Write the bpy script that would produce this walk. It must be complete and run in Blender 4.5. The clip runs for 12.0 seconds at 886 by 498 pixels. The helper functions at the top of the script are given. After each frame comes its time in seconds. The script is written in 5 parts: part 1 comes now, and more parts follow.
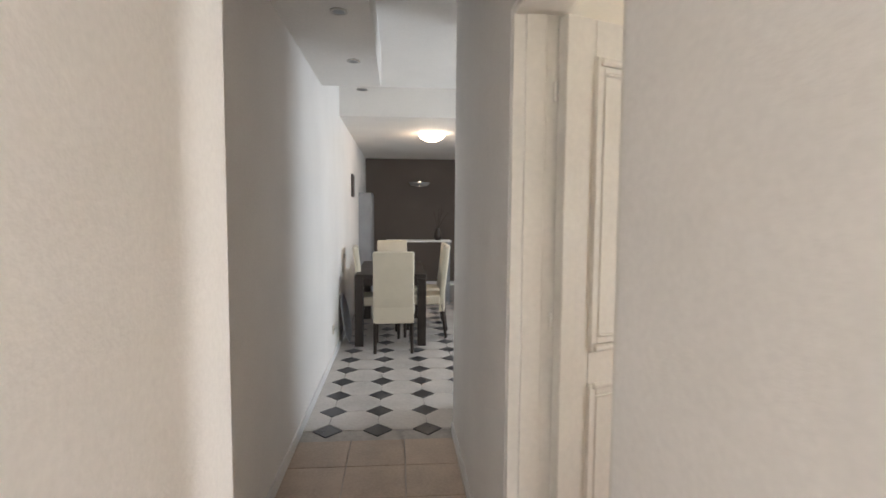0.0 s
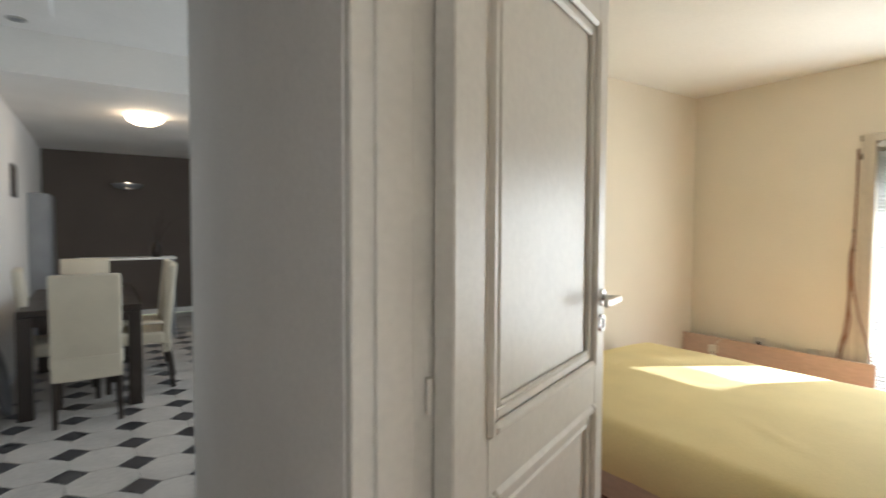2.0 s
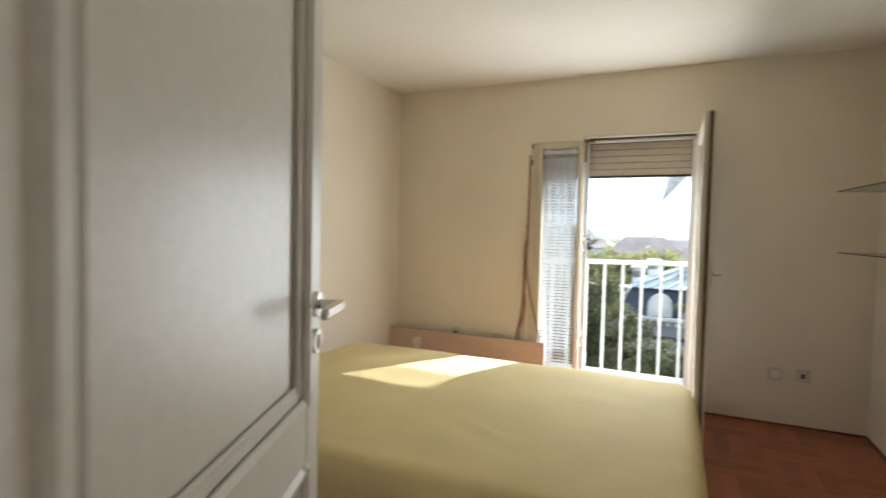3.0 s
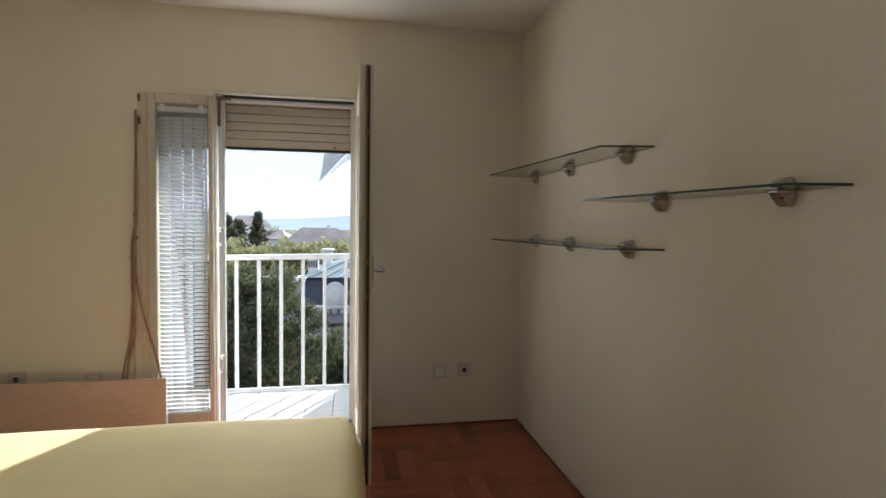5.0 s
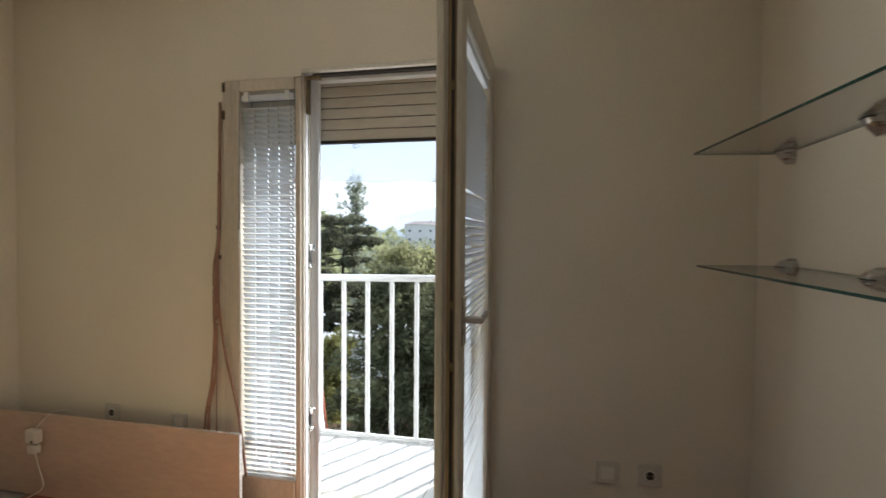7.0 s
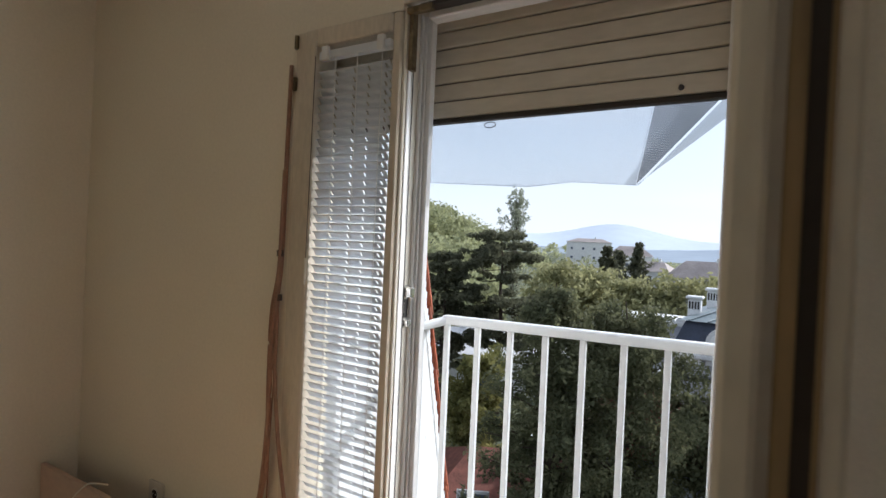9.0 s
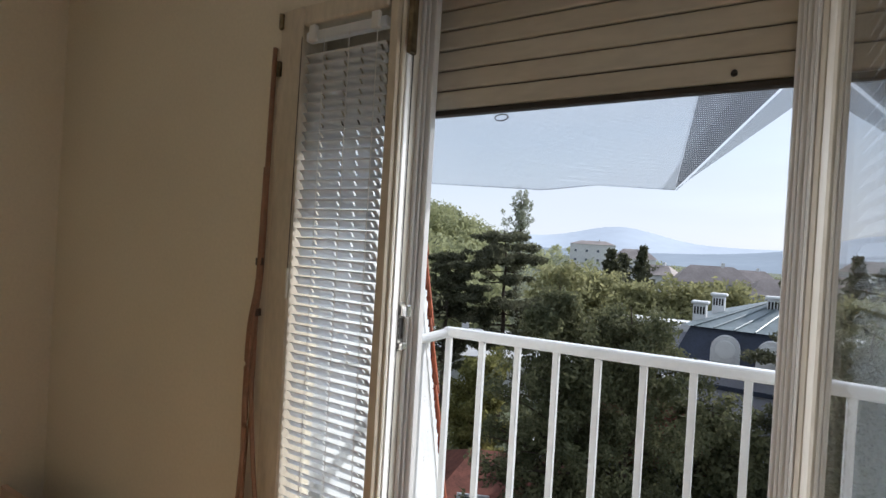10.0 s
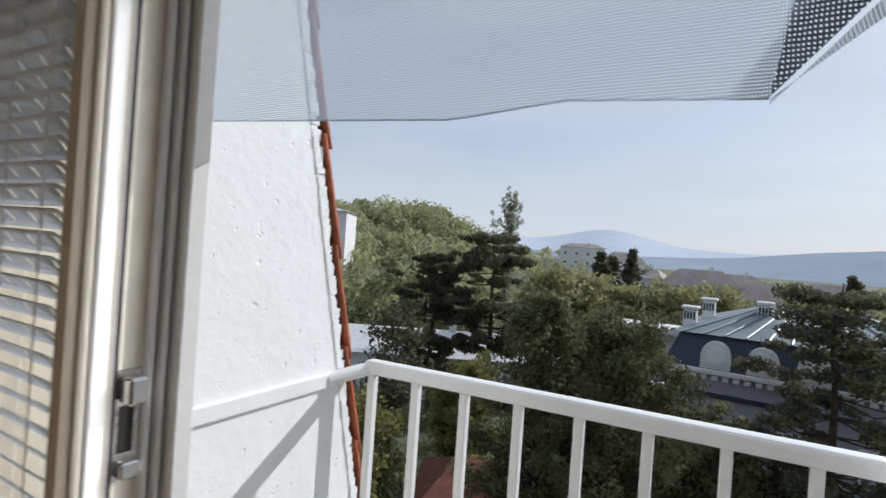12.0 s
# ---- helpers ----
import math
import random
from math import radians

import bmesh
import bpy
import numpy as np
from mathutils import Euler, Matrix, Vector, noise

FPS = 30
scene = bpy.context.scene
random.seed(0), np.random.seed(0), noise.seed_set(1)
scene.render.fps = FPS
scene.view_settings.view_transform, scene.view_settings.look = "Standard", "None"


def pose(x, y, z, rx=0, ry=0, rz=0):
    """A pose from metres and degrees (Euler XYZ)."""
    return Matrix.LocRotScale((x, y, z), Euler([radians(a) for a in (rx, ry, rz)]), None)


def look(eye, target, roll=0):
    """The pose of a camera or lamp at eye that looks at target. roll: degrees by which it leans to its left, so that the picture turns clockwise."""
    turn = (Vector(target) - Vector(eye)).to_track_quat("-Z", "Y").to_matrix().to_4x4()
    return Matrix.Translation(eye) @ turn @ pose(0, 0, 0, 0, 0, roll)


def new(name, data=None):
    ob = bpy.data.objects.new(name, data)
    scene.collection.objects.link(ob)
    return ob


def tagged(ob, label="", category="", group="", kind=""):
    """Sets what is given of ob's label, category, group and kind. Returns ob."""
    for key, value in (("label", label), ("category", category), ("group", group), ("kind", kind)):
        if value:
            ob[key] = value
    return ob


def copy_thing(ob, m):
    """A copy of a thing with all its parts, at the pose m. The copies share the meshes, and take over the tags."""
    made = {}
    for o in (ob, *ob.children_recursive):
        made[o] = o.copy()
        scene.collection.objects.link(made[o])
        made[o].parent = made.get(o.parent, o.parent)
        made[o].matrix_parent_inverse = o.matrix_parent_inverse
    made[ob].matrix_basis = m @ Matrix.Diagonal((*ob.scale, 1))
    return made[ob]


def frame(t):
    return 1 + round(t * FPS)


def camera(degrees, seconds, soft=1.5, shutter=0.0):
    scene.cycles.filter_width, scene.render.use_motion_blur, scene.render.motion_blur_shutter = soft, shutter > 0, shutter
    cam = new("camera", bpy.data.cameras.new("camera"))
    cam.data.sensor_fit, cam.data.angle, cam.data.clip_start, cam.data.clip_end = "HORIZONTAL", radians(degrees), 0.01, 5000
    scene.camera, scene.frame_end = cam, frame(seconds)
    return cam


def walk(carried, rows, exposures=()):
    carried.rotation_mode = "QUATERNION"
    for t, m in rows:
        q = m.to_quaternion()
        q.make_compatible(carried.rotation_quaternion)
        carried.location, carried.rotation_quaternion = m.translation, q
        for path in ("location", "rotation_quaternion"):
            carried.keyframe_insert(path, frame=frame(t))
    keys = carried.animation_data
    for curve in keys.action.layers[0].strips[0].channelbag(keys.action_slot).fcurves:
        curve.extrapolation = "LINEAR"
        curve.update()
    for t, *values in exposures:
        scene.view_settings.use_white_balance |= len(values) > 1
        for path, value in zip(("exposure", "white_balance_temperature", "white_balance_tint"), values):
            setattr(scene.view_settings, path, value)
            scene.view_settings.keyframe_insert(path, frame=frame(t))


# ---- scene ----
cam = camera(81.3, 12.0, 1.5, 0.35)
PATH = [
    (0, (1.887, -0.812, 1.424), (-0.101, -0.64, 1.281), 0.4),
    (0.5, (1.655, -0.879, 1.398), (-0.339, -0.789, 1.262), 1.1),
    (1, (1.406, -0.935, 1.393), (-0.569, -0.646, 1.272), 0.3),
    (1.5, (1.187, -0.877, 1.37), (-0.697, -0.208, 1.306), 0.7),
    (2, (0.998, -0.773, 1.354), (-0.666, 0.334, 1.27), 0.2),
    (2.5, (0.858, -0.683, 1.364), (-0.43, 0.843, 1.251), 0.5),
    (3, (0.67, -0.398, 1.309), (-0.158, 1.421, 1.23), 1.3),
    (3.5, (0.529, -0.121, 1.283), (0.169, 1.846, 1.233), 0.2),
    (5.5, (0.858, 0.816, 1.297), (1.249, 2.775, 1.202), 1.1),
    (6, (0.97, 1.116, 1.306), (1.158, 3.105, 1.223), 1.1),
    (6.5, (1.079, 1.402, 1.33), (0.941, 3.395, 1.249), 0.6),
    (7, (1.115, 1.628, 1.316), (0.673, 3.577, 1.258), 0.4),
    (9, (0.795, 2.643, 1.388), (-0.220, 4.367, 1.373), 2.6),
    (9.5, (0.721, 2.729, 1.41), (-0.3, 4.449, 1.397), 3.3),
    (10, (0.694, 2.818, 1.415), (-0.332, 4.535, 1.4), 3.4),
    (10.5, (0.639, 2.926, 1.396), (-0.382, 4.647, 1.394), 2.2),
    (11, (0.535, 3.162, 1.389), (-0.512, 4.866, 1.389), 3.0),
    (11.5, (0.512, 3.403, 1.413), (-0.571, 5.085, 1.404), 3.7),
    (12, (0.533, 3.532, 1.426), (-0.462, 5.267, 1.418), 4.0),
]
EXPOSURES = [(0, 2.54, 6120, 10), (0.6, 2.54, 6030, 10), (1.2, 2.43, 5930, 9), (2.0, 2.02, 5900, 5), (2.5, 1.86, 5900, 5), (3.1, 1.36, 5960, 5), (3.7, 0.98, 5920, 6), (5.5, 0.80, 5780, 7), (7, 0.74, 5790, 7), (9, 0.20, 5830, 10), (10.5, -0.10, 5910, 10), (12, -0.40, 5930, 10)]
DOOR_WATTS, HALL_WATTS, CORR_FILL_WATTS = 13.0, 12.3, 2.8
walk(cam, [(t, look(e, g, r)) for t, e, g, r in PATH], EXPOSURES)

# ---- light ----
SUN_WAY = Vector((0.58, 1.0, 0.66)).normalized()
world = bpy.data.worlds.new("sky")
scene.world = world
world.use_nodes = True
wn = world.node_tree
sky = wn.nodes.new("ShaderNodeTexSky")
sky.sky_type = "NISHITA"
sky.sun_disc = False
sky.sun_elevation = math.asin(SUN_WAY.z)
sky.sun_rotation = math.atan2(SUN_WAY.x, SUN_WAY.y)
sky.dust_density = 1.0
sky.air_density = 1.1
wn.nodes["Background"].inputs[1].default_value = 0.13
# a thin veil of high cloud over the blue
geo_w = wn.nodes.new("ShaderNodeTexCoord")
stretch_w = wn.nodes.new("ShaderNodeMapping")
stretch_w.inputs["Scale"].default_value = (1.2, 1.2, 6.0)
veil = wn.nodes.new("ShaderNodeTexNoise")
veil.inputs["Scale"].default_value, veil.inputs["Detail"].default_value = 1.6, 6
span = wn.nodes.new("ShaderNodeMapRange")
span.inputs["From Min"].default_value, span.inputs["From Max"].default_value = 0.3, 0.75
span.inputs["To Min"].default_value, span.inputs["To Max"].default_value = 0.50, 1.0
cloud = wn.nodes.new("ShaderNodeMixRGB")
cloud.inputs[2].default_value = (6.3, 6.6, 7.1, 1)
wn.links.new(geo_w.outputs["Generated"], stretch_w.inputs[0])
wn.links.new(stretch_w.outputs[0], veil.inputs["Vector"])
wn.links.new(veil.outputs["Fac"], span.inputs["Value"])
wn.links.new(span.outputs[0], cloud.inputs[0])
wn.links.new(sky.outputs[0], cloud.inputs[1])
# pale haze thickening towards the horizon
split_w = wn.nodes.new("ShaderNodeSeparateXYZ")
low = wn.nodes.new("ShaderNodeMapRange")
low.interpolation_type = "SMOOTHSTEP"
low.inputs["From Min"].default_value, low.inputs["From Max"].default_value = -0.02, 0.20
low.inputs["To Min"].default_value, low.inputs["To Max"].default_value = 0.85, 0.0
haze = wn.nodes.new("ShaderNodeMixRGB")
haze.inputs[2].default_value = (7.0, 7.15, 7.4, 1)
wn.links.new(geo_w.outputs["Generated"], split_w.inputs[0])
wn.links.new(split_w.outputs["Z"], low.inputs["Value"])
wn.links.new(low.outputs[0], haze.inputs[0])
wn.links.new(cloud.outputs[0], haze.inputs[1])
wn.links.new(haze.outputs[0], wn.nodes["Background"].inputs[0])
sun_data = bpy.data.lights.new("sun", "SUN")
sun_data.energy, sun_data.angle, sun_data.color = 5.0, radians(0.6), (1.0, 0.96, 0.90)
new("sun", sun_data).matrix_world = look(SUN_WAY * 60, (0, 0, 0))


def area_lamp(name, eye, target, sx, sy, watts, colour):
    d = bpy.data.lights.new(name, "AREA")
    d.shape, d.size, d.size_y, d.energy, d.color = "RECTANGLE", sx, sy, watts, colour
    ob = new(name, d)
    ob.matrix_world = look(eye, target)
    return ob


# daylight standing in for the sky in the doorway and hall window
area_lamp("doorway_daylight", (0.285, 3.862, 0.92), (0.285, 0, 0.92), 0.50, 1.6, DOOR_WATTS, (1.0, 0.97, 0.93))
area_lamp("hall_window_daylight", (-3.1, 2.49, 1.5), (-3.0, -1.4, 1.3), 1.7, 1.3, HALL_WATTS, (0.86, 0.93, 1.0))
# fill lamp added to brighten the corridor from an unseen end opening
area_lamp("corridor_window_daylight", (3.39, -0.78, 1.5), (0, -0.78, 1.4), 0.48, 1.18, CORR_FILL_WATTS, (1.0, 0.89, 0.78))


# ---- materials ----
def mat(name, colour, rough=0.6, metal=0.0, vary=0.12, scale=4.0, fine=60.0, bump=0.0, bump_scale=120.0,
        tone=None, transmission=0.0, ior=1.45, emit=0.0, random_piece=0.0, stretch=(1, 1, 1), coat=0.0, spec=0.5):
    """A Principled surface with variation at two scales, optional relief and a tone per piece."""
    m = bpy.data.materials.new(name)
    m.use_nodes = True
    t = m.node_tree
    n, l = t.nodes, t.links
    b = n["Principled BSDF"]
    b.inputs["Roughness"].default_value = rough
    b.inputs["Metallic"].default_value = metal
    b.inputs["IOR"].default_value = ior
    b.inputs["Transmission Weight"].default_value = transmission
    b.inputs["Coat Weight"].default_value = coat
    b.inputs["Specular IOR Level"].default_value = spec
    co = n.new("ShaderNodeTexCoord")
    mp = n.new("ShaderNodeMapping")
    mp.inputs["Scale"].default_value = stretch
    geo = n.new("ShaderNodeNewGeometry")
    l.new(geo.outputs["Position"], mp.inputs[0])
    big = n.new("ShaderNodeTexNoise")
    big.inputs["Scale"].default_value = scale
    big.inputs["Detail"].default_value = 5
    small = n.new("ShaderNodeTexNoise")
    small.inputs["Scale"].default_value = fine
    small.inputs["Detail"].default_value = 3
    l.new(mp.outputs[0], big.inputs["Vector"])
    l.new(mp.outputs[0], small.inputs["Vector"])
    add = n.new("ShaderNodeMath")
    add.operation = "MULTIPLY_ADD"
    add.inputs[1].default_value = 0.6
    half = n.new("ShaderNodeMath")
    half.operation = "MULTIPLY"
    half.inputs[1].default_value = 0.4
    l.new(small.outputs["Fac"], half.inputs[0])
    l.new(big.outputs["Fac"], add.inputs[0])
    l.new(half.outputs[0], add.inputs[2])
    fac = add.outputs[0]
    if random_piece:
        info = n.new("ShaderNodeObjectInfo")
        rp = n.new("ShaderNodeMath")
        rp.operation = "MULTIPLY_ADD"
        rp.inputs[1].default_value = random_piece
        l.new(info.outputs["Random"], rp.inputs[0])
        isl = n.new("ShaderNodeMath")
        isl.operation = "MULTIPLY"
        isl.inputs[1].default_value = 1.0 - random_piece * 0.5
        l.new(fac, isl.inputs[0])
        l.new(isl.outputs[0], rp.inputs[2])
        fac = rp.outputs[0]
    ramp = n.new("ShaderNodeValToRGB")
    c2 = tone or tuple(max(0.0, c * (1 - 2.2 * vary)) for c in colour)
    c1 = tuple(min(1.0, c * (1 + 0.6 * vary)) for c in colour)
    ramp.color_ramp.elements[0].position, ramp.color_ramp.elements[0].color = 0.28, (*c2, 1)
    ramp.color_ramp.elements[1].position, ramp.color_ramp.elements[1].color = 0.68, (*c1, 1)
    l.new(fac, ramp.inputs[0])
    l.new(ramp.outputs[0], b.inputs["Base Color"])
    rr = n.new("ShaderNodeMapRange")
    rr.inputs["To Min"].default_value, rr.inputs["To Max"].default_value = max(0.02, rough - 0.08), min(1, rough + 0.08)
    l.new(big.outputs["Fac"], rr.inputs["Value"])
    l.new(rr.outputs[0], b.inputs["Roughness"])
    if bump:
        bn = n.new("ShaderNodeTexNoise")
        bn.inputs["Scale"].default_value = bump_scale
        bn.inputs["Detail"].default_value = 4
        l.new(mp.outputs[0], bn.inputs["Vector"])
        bp = n.new("ShaderNodeBump")
        bp.inputs["Strength"].default_value = bump
        bp.inputs["Distance"].default_value = 0.01
        l.new(bn.outputs["Fac"], bp.inputs["Height"])
        l.new(bp.outputs[0], b.inputs["Normal"])
    if emit:
        b.inputs["Emission Color"].default_value = (*colour, 1)
        b.inputs["Emission Strength"].default_value = emit
    return m


M_CREAM = mat("cream_wall_paint", (0.82, 0.745, 0.605), 0.75, vary=0.05, scale=1.4, fine=90, bump=0.12, bump_scale=220)
M_CEIL = mat("ceiling_paint", (0.86, 0.83, 0.76), 0.85, vary=0.04, scale=1.1, fine=70, bump=0.1, bump_scale=200)
M_HALLWALL = mat("hall_wall_paint", (0.89, 0.86, 0.825), 0.7, vary=0.05, scale=1.6, fine=90, bump=0.1, bump_scale=200)
M_TAUPE = mat("taupe_wall_paint", (0.140, 0.114, 0.097), 0.8, vary=0.1, scale=1.3, fine=60, bump=0.1)
M_GLOSSWHITE = mat("white_gloss_paint", (0.84, 0.81, 0.75), 0.40, vary=0.05, scale=3, fine=50, bump=0.05, bump_scale=90)
M_OLDWHITE = mat("aged_white_window_paint", (0.78, 0.73, 0.63), 0.42, vary=0.1, scale=5, fine=80, bump=0.1, bump_scale=60, stretch=(1, 1, 0.3))
M_RAWEDGE = mat("worn_wooden_sash_edge", (0.42, 0.30, 0.16), 0.6, vary=0.25, scale=6, fine=80, bump=0.2, stretch=(1, 1, 0.15))
# rubber seals; also painted shade for slat gaps, edge groove, jaws and wells
M_SEAL_SHADE = mat("dark_rubber_seal_and_gap_shade", (0.035, 0.028, 0.022), 0.6, vary=0.2)
# aged sash paint, darkened to hold the room-side shade in its colour
M_SASH = mat("aged_sash_paint_shaded", (0.68, 0.60, 0.48), 0.5, vary=0.12, scale=5, fine=80, bump=0.12, bump_scale=60, stretch=(1, 1, 0.3))
M_BLIND = mat("white_blind_slat", (0.80, 0.82, 0.84), 0.35, vary=0.05, scale=6, fine=40)
M_SHUTTER = mat("beige_roller_shutter", (0.62, 0.56, 0.46), 0.5, vary=0.1, scale=4, fine=50, stretch=(0.3, 1, 1))
M_PARQUET = mat("reddish_oak_parquet", (0.32, 0.092, 0.040), 0.32, vary=0.3, scale=5, fine=70, bump=0.08, bump_scale=90, random_piece=0.34, tone=(0.165, 0.042, 0.018), coat=0.1)
M_SKIRT = mat("brown_wooden_skirting", (0.26, 0.085, 0.04), 0.4, vary=0.25, scale=6, fine=60)
M_SHEET = mat("yellow_bed_sheet", (0.80, 0.665, 0.345), 0.85, vary=0.06, scale=3, fine=160, bump=0.12, bump_scale=60)
M_BEECH = mat("pale_peach_laminate", (0.62, 0.465, 0.36), 0.42, vary=0.10, scale=4, fine=50, stretch=(0.3, 1, 1))
M_CHIP = mat("chipped_white_edge_band", (0.78, 0.76, 0.70), 0.5, vary=0.3, scale=60, fine=140)
M_CABLE = mat("brown_flat_cable", (0.34, 0.185, 0.115), 0.5, vary=0.2, scale=10)
M_DARKCABLE = mat("dark_cable", (0.07, 0.05, 0.04), 0.5, vary=0.2)
M_PLASTIC = mat("ivory_plastic", (0.78, 0.75, 0.66), 0.35, vary=0.05)
M_SOCKET = mat("bright_ivory_plastic", (0.66, 0.61, 0.52), 0.35, vary=0.05)
M_HOLE = mat("dark_hole", (0.02, 0.018, 0.015), 0.8, vary=0.1)
M_STEEL = mat("brushed_nickel", (0.55, 0.53, 0.50), 0.28, metal=1.0, vary=0.08, scale=12, fine=200, stretch=(1, 1, 8))
M_CHROME = mat("satin_chrome", (0.70, 0.69, 0.67), 0.16, metal=1.0, vary=0.04)
M_BRASS = mat("tarnished_hinge_metal", (0.22, 0.17, 0.10), 0.45, metal=0.9, vary=0.3, scale=30)
M_GLASSEDGE = mat("dark_green_glass_edge", (0.02, 0.07, 0.055), 0.15, vary=0.1, scale=10)
M_STUCCO = mat("white_stucco", (0.84, 0.84, 0.83), 0.9, vary=0.03, scale=5, fine=90, bump=0.35, bump_scale=18)


def pitted(m, scale, depth):
    """Sparse pits and trowel marks over the finer relief."""
    n, l = m.node_tree.nodes, m.node_tree.links
    b = n["Principled BSDF"]
    fine = b.inputs["Normal"].links[0].from_socket
    geo = n.new("ShaderNodeNewGeometry")
    spots = n.new("ShaderNodeTexNoise")
    spots.inputs["Scale"].default_value, spots.inputs["Detail"].default_value = scale, 3
    l.new(geo.outputs["Position"], spots.inputs["Vector"])
    cutoff = n.new("ShaderNodeMapRange")
    cutoff.inputs["From Min"].default_value, cutoff.inputs["From Max"].default_value = 0.67, 0.72
    cutoff.inputs["To Min"].default_value, cutoff.inputs["To Max"].default_value = 1.0, 0.0
    l.new(spots.outputs["Fac"], cutoff.inputs["Value"])
    bp = n.new("ShaderNodeBump")
    bp.inputs["Strength"].default_value, bp.inputs["Distance"].default_value = 1.0, depth
    l.new(cutoff.outputs[0], bp.inputs["Height"])
    l.new(fine, bp.inputs["Normal"])
    l.new(bp.outputs[0], b.inputs["Normal"])


pitted(M_STUCCO, 24.0, 0.0022)
M_TERRA = mat("terracotta_roof_tile", (0.42, 0.115, 0.055), 0.75, vary=0.28, scale=9, fine=60, bump=0.3, bump_scale=60)
M_OLDROOF = mat("weathered_red_brown_roof_tile", (0.22, 0.080, 0.055), 0.85, vary=0.3, scale=3, fine=20, bump=0.3, bump_scale=8)
M_RAIL = mat("white_railing_enamel", (0.84, 0.84, 0.83), 0.35, vary=0.04, scale=5, bump=0.06, bump_scale=70)
M_BALCTILE = mat("pale_balcony_tile", (0.70, 0.69, 0.66), 0.55, vary=0.08, scale=6, fine=60, random_piece=0.2)
M_GROUT = mat("grey_grout", (0.46, 0.43, 0.40), 0.9, vary=0.12, scale=12)
M_TILE = mat("pale_glazed_floor_tile", (0.58, 0.54, 0.50), 0.22, vary=0.09, scale=5, fine=40, random_piece=0.15)
M_DOT = mat("black_inset_floor_tile", (0.055, 0.052, 0.055), 0.3, vary=0.25, scale=8, fine=40, random_piece=0.25)
M_BEIGETILE = mat("beige_corridor_tile", (0.47, 0.37, 0.29), 0.4, vary=0.14, scale=6, fine=60, random_piece=0.2)
M_LEATHER = mat("cream_leather", (0.68, 0.62, 0.50), 0.42, vary=0.06, scale=5, fine=120, bump=0.15, bump_scale=150)
M_WENGE = mat("dark_wenge_wood", (0.035, 0.024, 0.018), 0.4, vary=0.25, scale=8, fine=60, stretch=(1, 1, 0.2))
M_LAMPGLASS = mat("glowing_lamp_glass", (1.0, 0.74, 0.50), 0.4, vary=0.02, emit=2.6)
M_GREYMETAL = mat("grey_metal", (0.34, 0.35, 0.37), 0.4, metal=0.5, vary=0.1)
M_WHITE = mat("plain_white_lacquer", (0.80, 0.79, 0.77), 0.35, vary=0.04)
M_BARK = mat("grey_brown_bark", (0.085, 0.062, 0.045), 0.95, vary=0.3, scale=6, fine=30, bump=0.5, bump_scale=25)


def foliage(name, dark, light, scale=0.8):
    m = mat(name, light, 0.7, vary=0.3, scale=scale, fine=3.5, tone=dark, spec=0.2)
    t = m.node_tree
    n, l = t.nodes, t.links
    b = n["Principled BSDF"]
    thin = n.new("ShaderNodeBsdfTranslucent")
    l.new(b.inputs["Base Color"].links[0].from_socket, thin.inputs[0])
    geo = n.new("ShaderNodeNewGeometry")
    tint = n.new("ShaderNodeMixRGB")
    tint.inputs[2].default_value = (*dark, 1)
    sq = n.new("ShaderNodeMath")
    sq.operation = "MULTIPLY"
    sq.inputs[1].default_value = 0.55
    l.new(geo.outputs["Random Per Island"], sq.inputs[0])
    l.new(sq.outputs[0], tint.inputs[0])
    l.new(b.inputs["Base Color"].links[0].from_socket, tint.inputs[1])
    l.new(tint.outputs[0], b.inputs["Base Color"])
    l.new(tint.outputs[0], thin.inputs[0])
    mx = n.new("ShaderNodeMixShader")
    mx.inputs[0].default_value = 0.45
    l.new(b.outputs[0], mx.inputs[1])
    l.new(thin.outputs[0], mx.inputs[2])
    l.new(mx.outputs[0], n["Material Output"].inputs[0])
    return m


M_PINE = foliage("dark_pine_needles", (0.045, 0.053, 0.034), (0.200, 0.190, 0.115), 1.2)
M_CYPRESS = foliage("cypress_foliage", (0.040, 0.052, 0.028), (0.245, 0.235, 0.125), 1.0)
M_BROAD = foliage("yellow_green_leaves", (0.095, 0.105, 0.035), (0.35, 0.32, 0.12))
M_POPLAR = foliage("grey_green_poplar_leaves", (0.22, 0.24, 0.17), (0.44, 0.45, 0.34))
# far yellow-green leaves, lightened so the distance haze sits in their colour
M_HAZED_WOOD = foliage("hazed_hillside_leaves", (0.22, 0.24, 0.13), (0.52, 0.51, 0.29), 0.15)
M_HAZED_AUTUMN = foliage("hazed_autumn_leaves", (0.17, 0.175, 0.085), (0.46, 0.43, 0.22))
M_GROUND = mat("grassy_ground", (0.115, 0.13, 0.07), 0.95, vary=0.35, scale=0.12, fine=1.5)
M_HOUSEWALL = mat("lilac_grey_render", (0.40, 0.40, 0.45), 0.85, vary=0.1, scale=0.8, fine=12)
M_MANSARD = mat("dark_blue_slate", (0.045, 0.055, 0.085), 0.6, vary=0.25, scale=1.5, fine=14)
M_ZINC = mat("patinated_zinc_roof", (0.24, 0.28, 0.29), 0.45, metal=0.3, vary=0.2, scale=0.8, fine=8)
M_STONEWHITE = mat("white_stone_trim", (0.74, 0.73, 0.72), 0.7, vary=0.1, scale=1.5, fine=12)
M_FARPANE = mat("far_window_pane", (0.10, 0.12, 0.16), 0.1, vary=0.1)
# weathered brown roofs, paled by haze painted into the base colour
M_FARROOF = mat("weathered_brown_roof_hazed", (0.42, 0.355, 0.325), 0.85, vary=0.2, scale=0.3, fine=4)
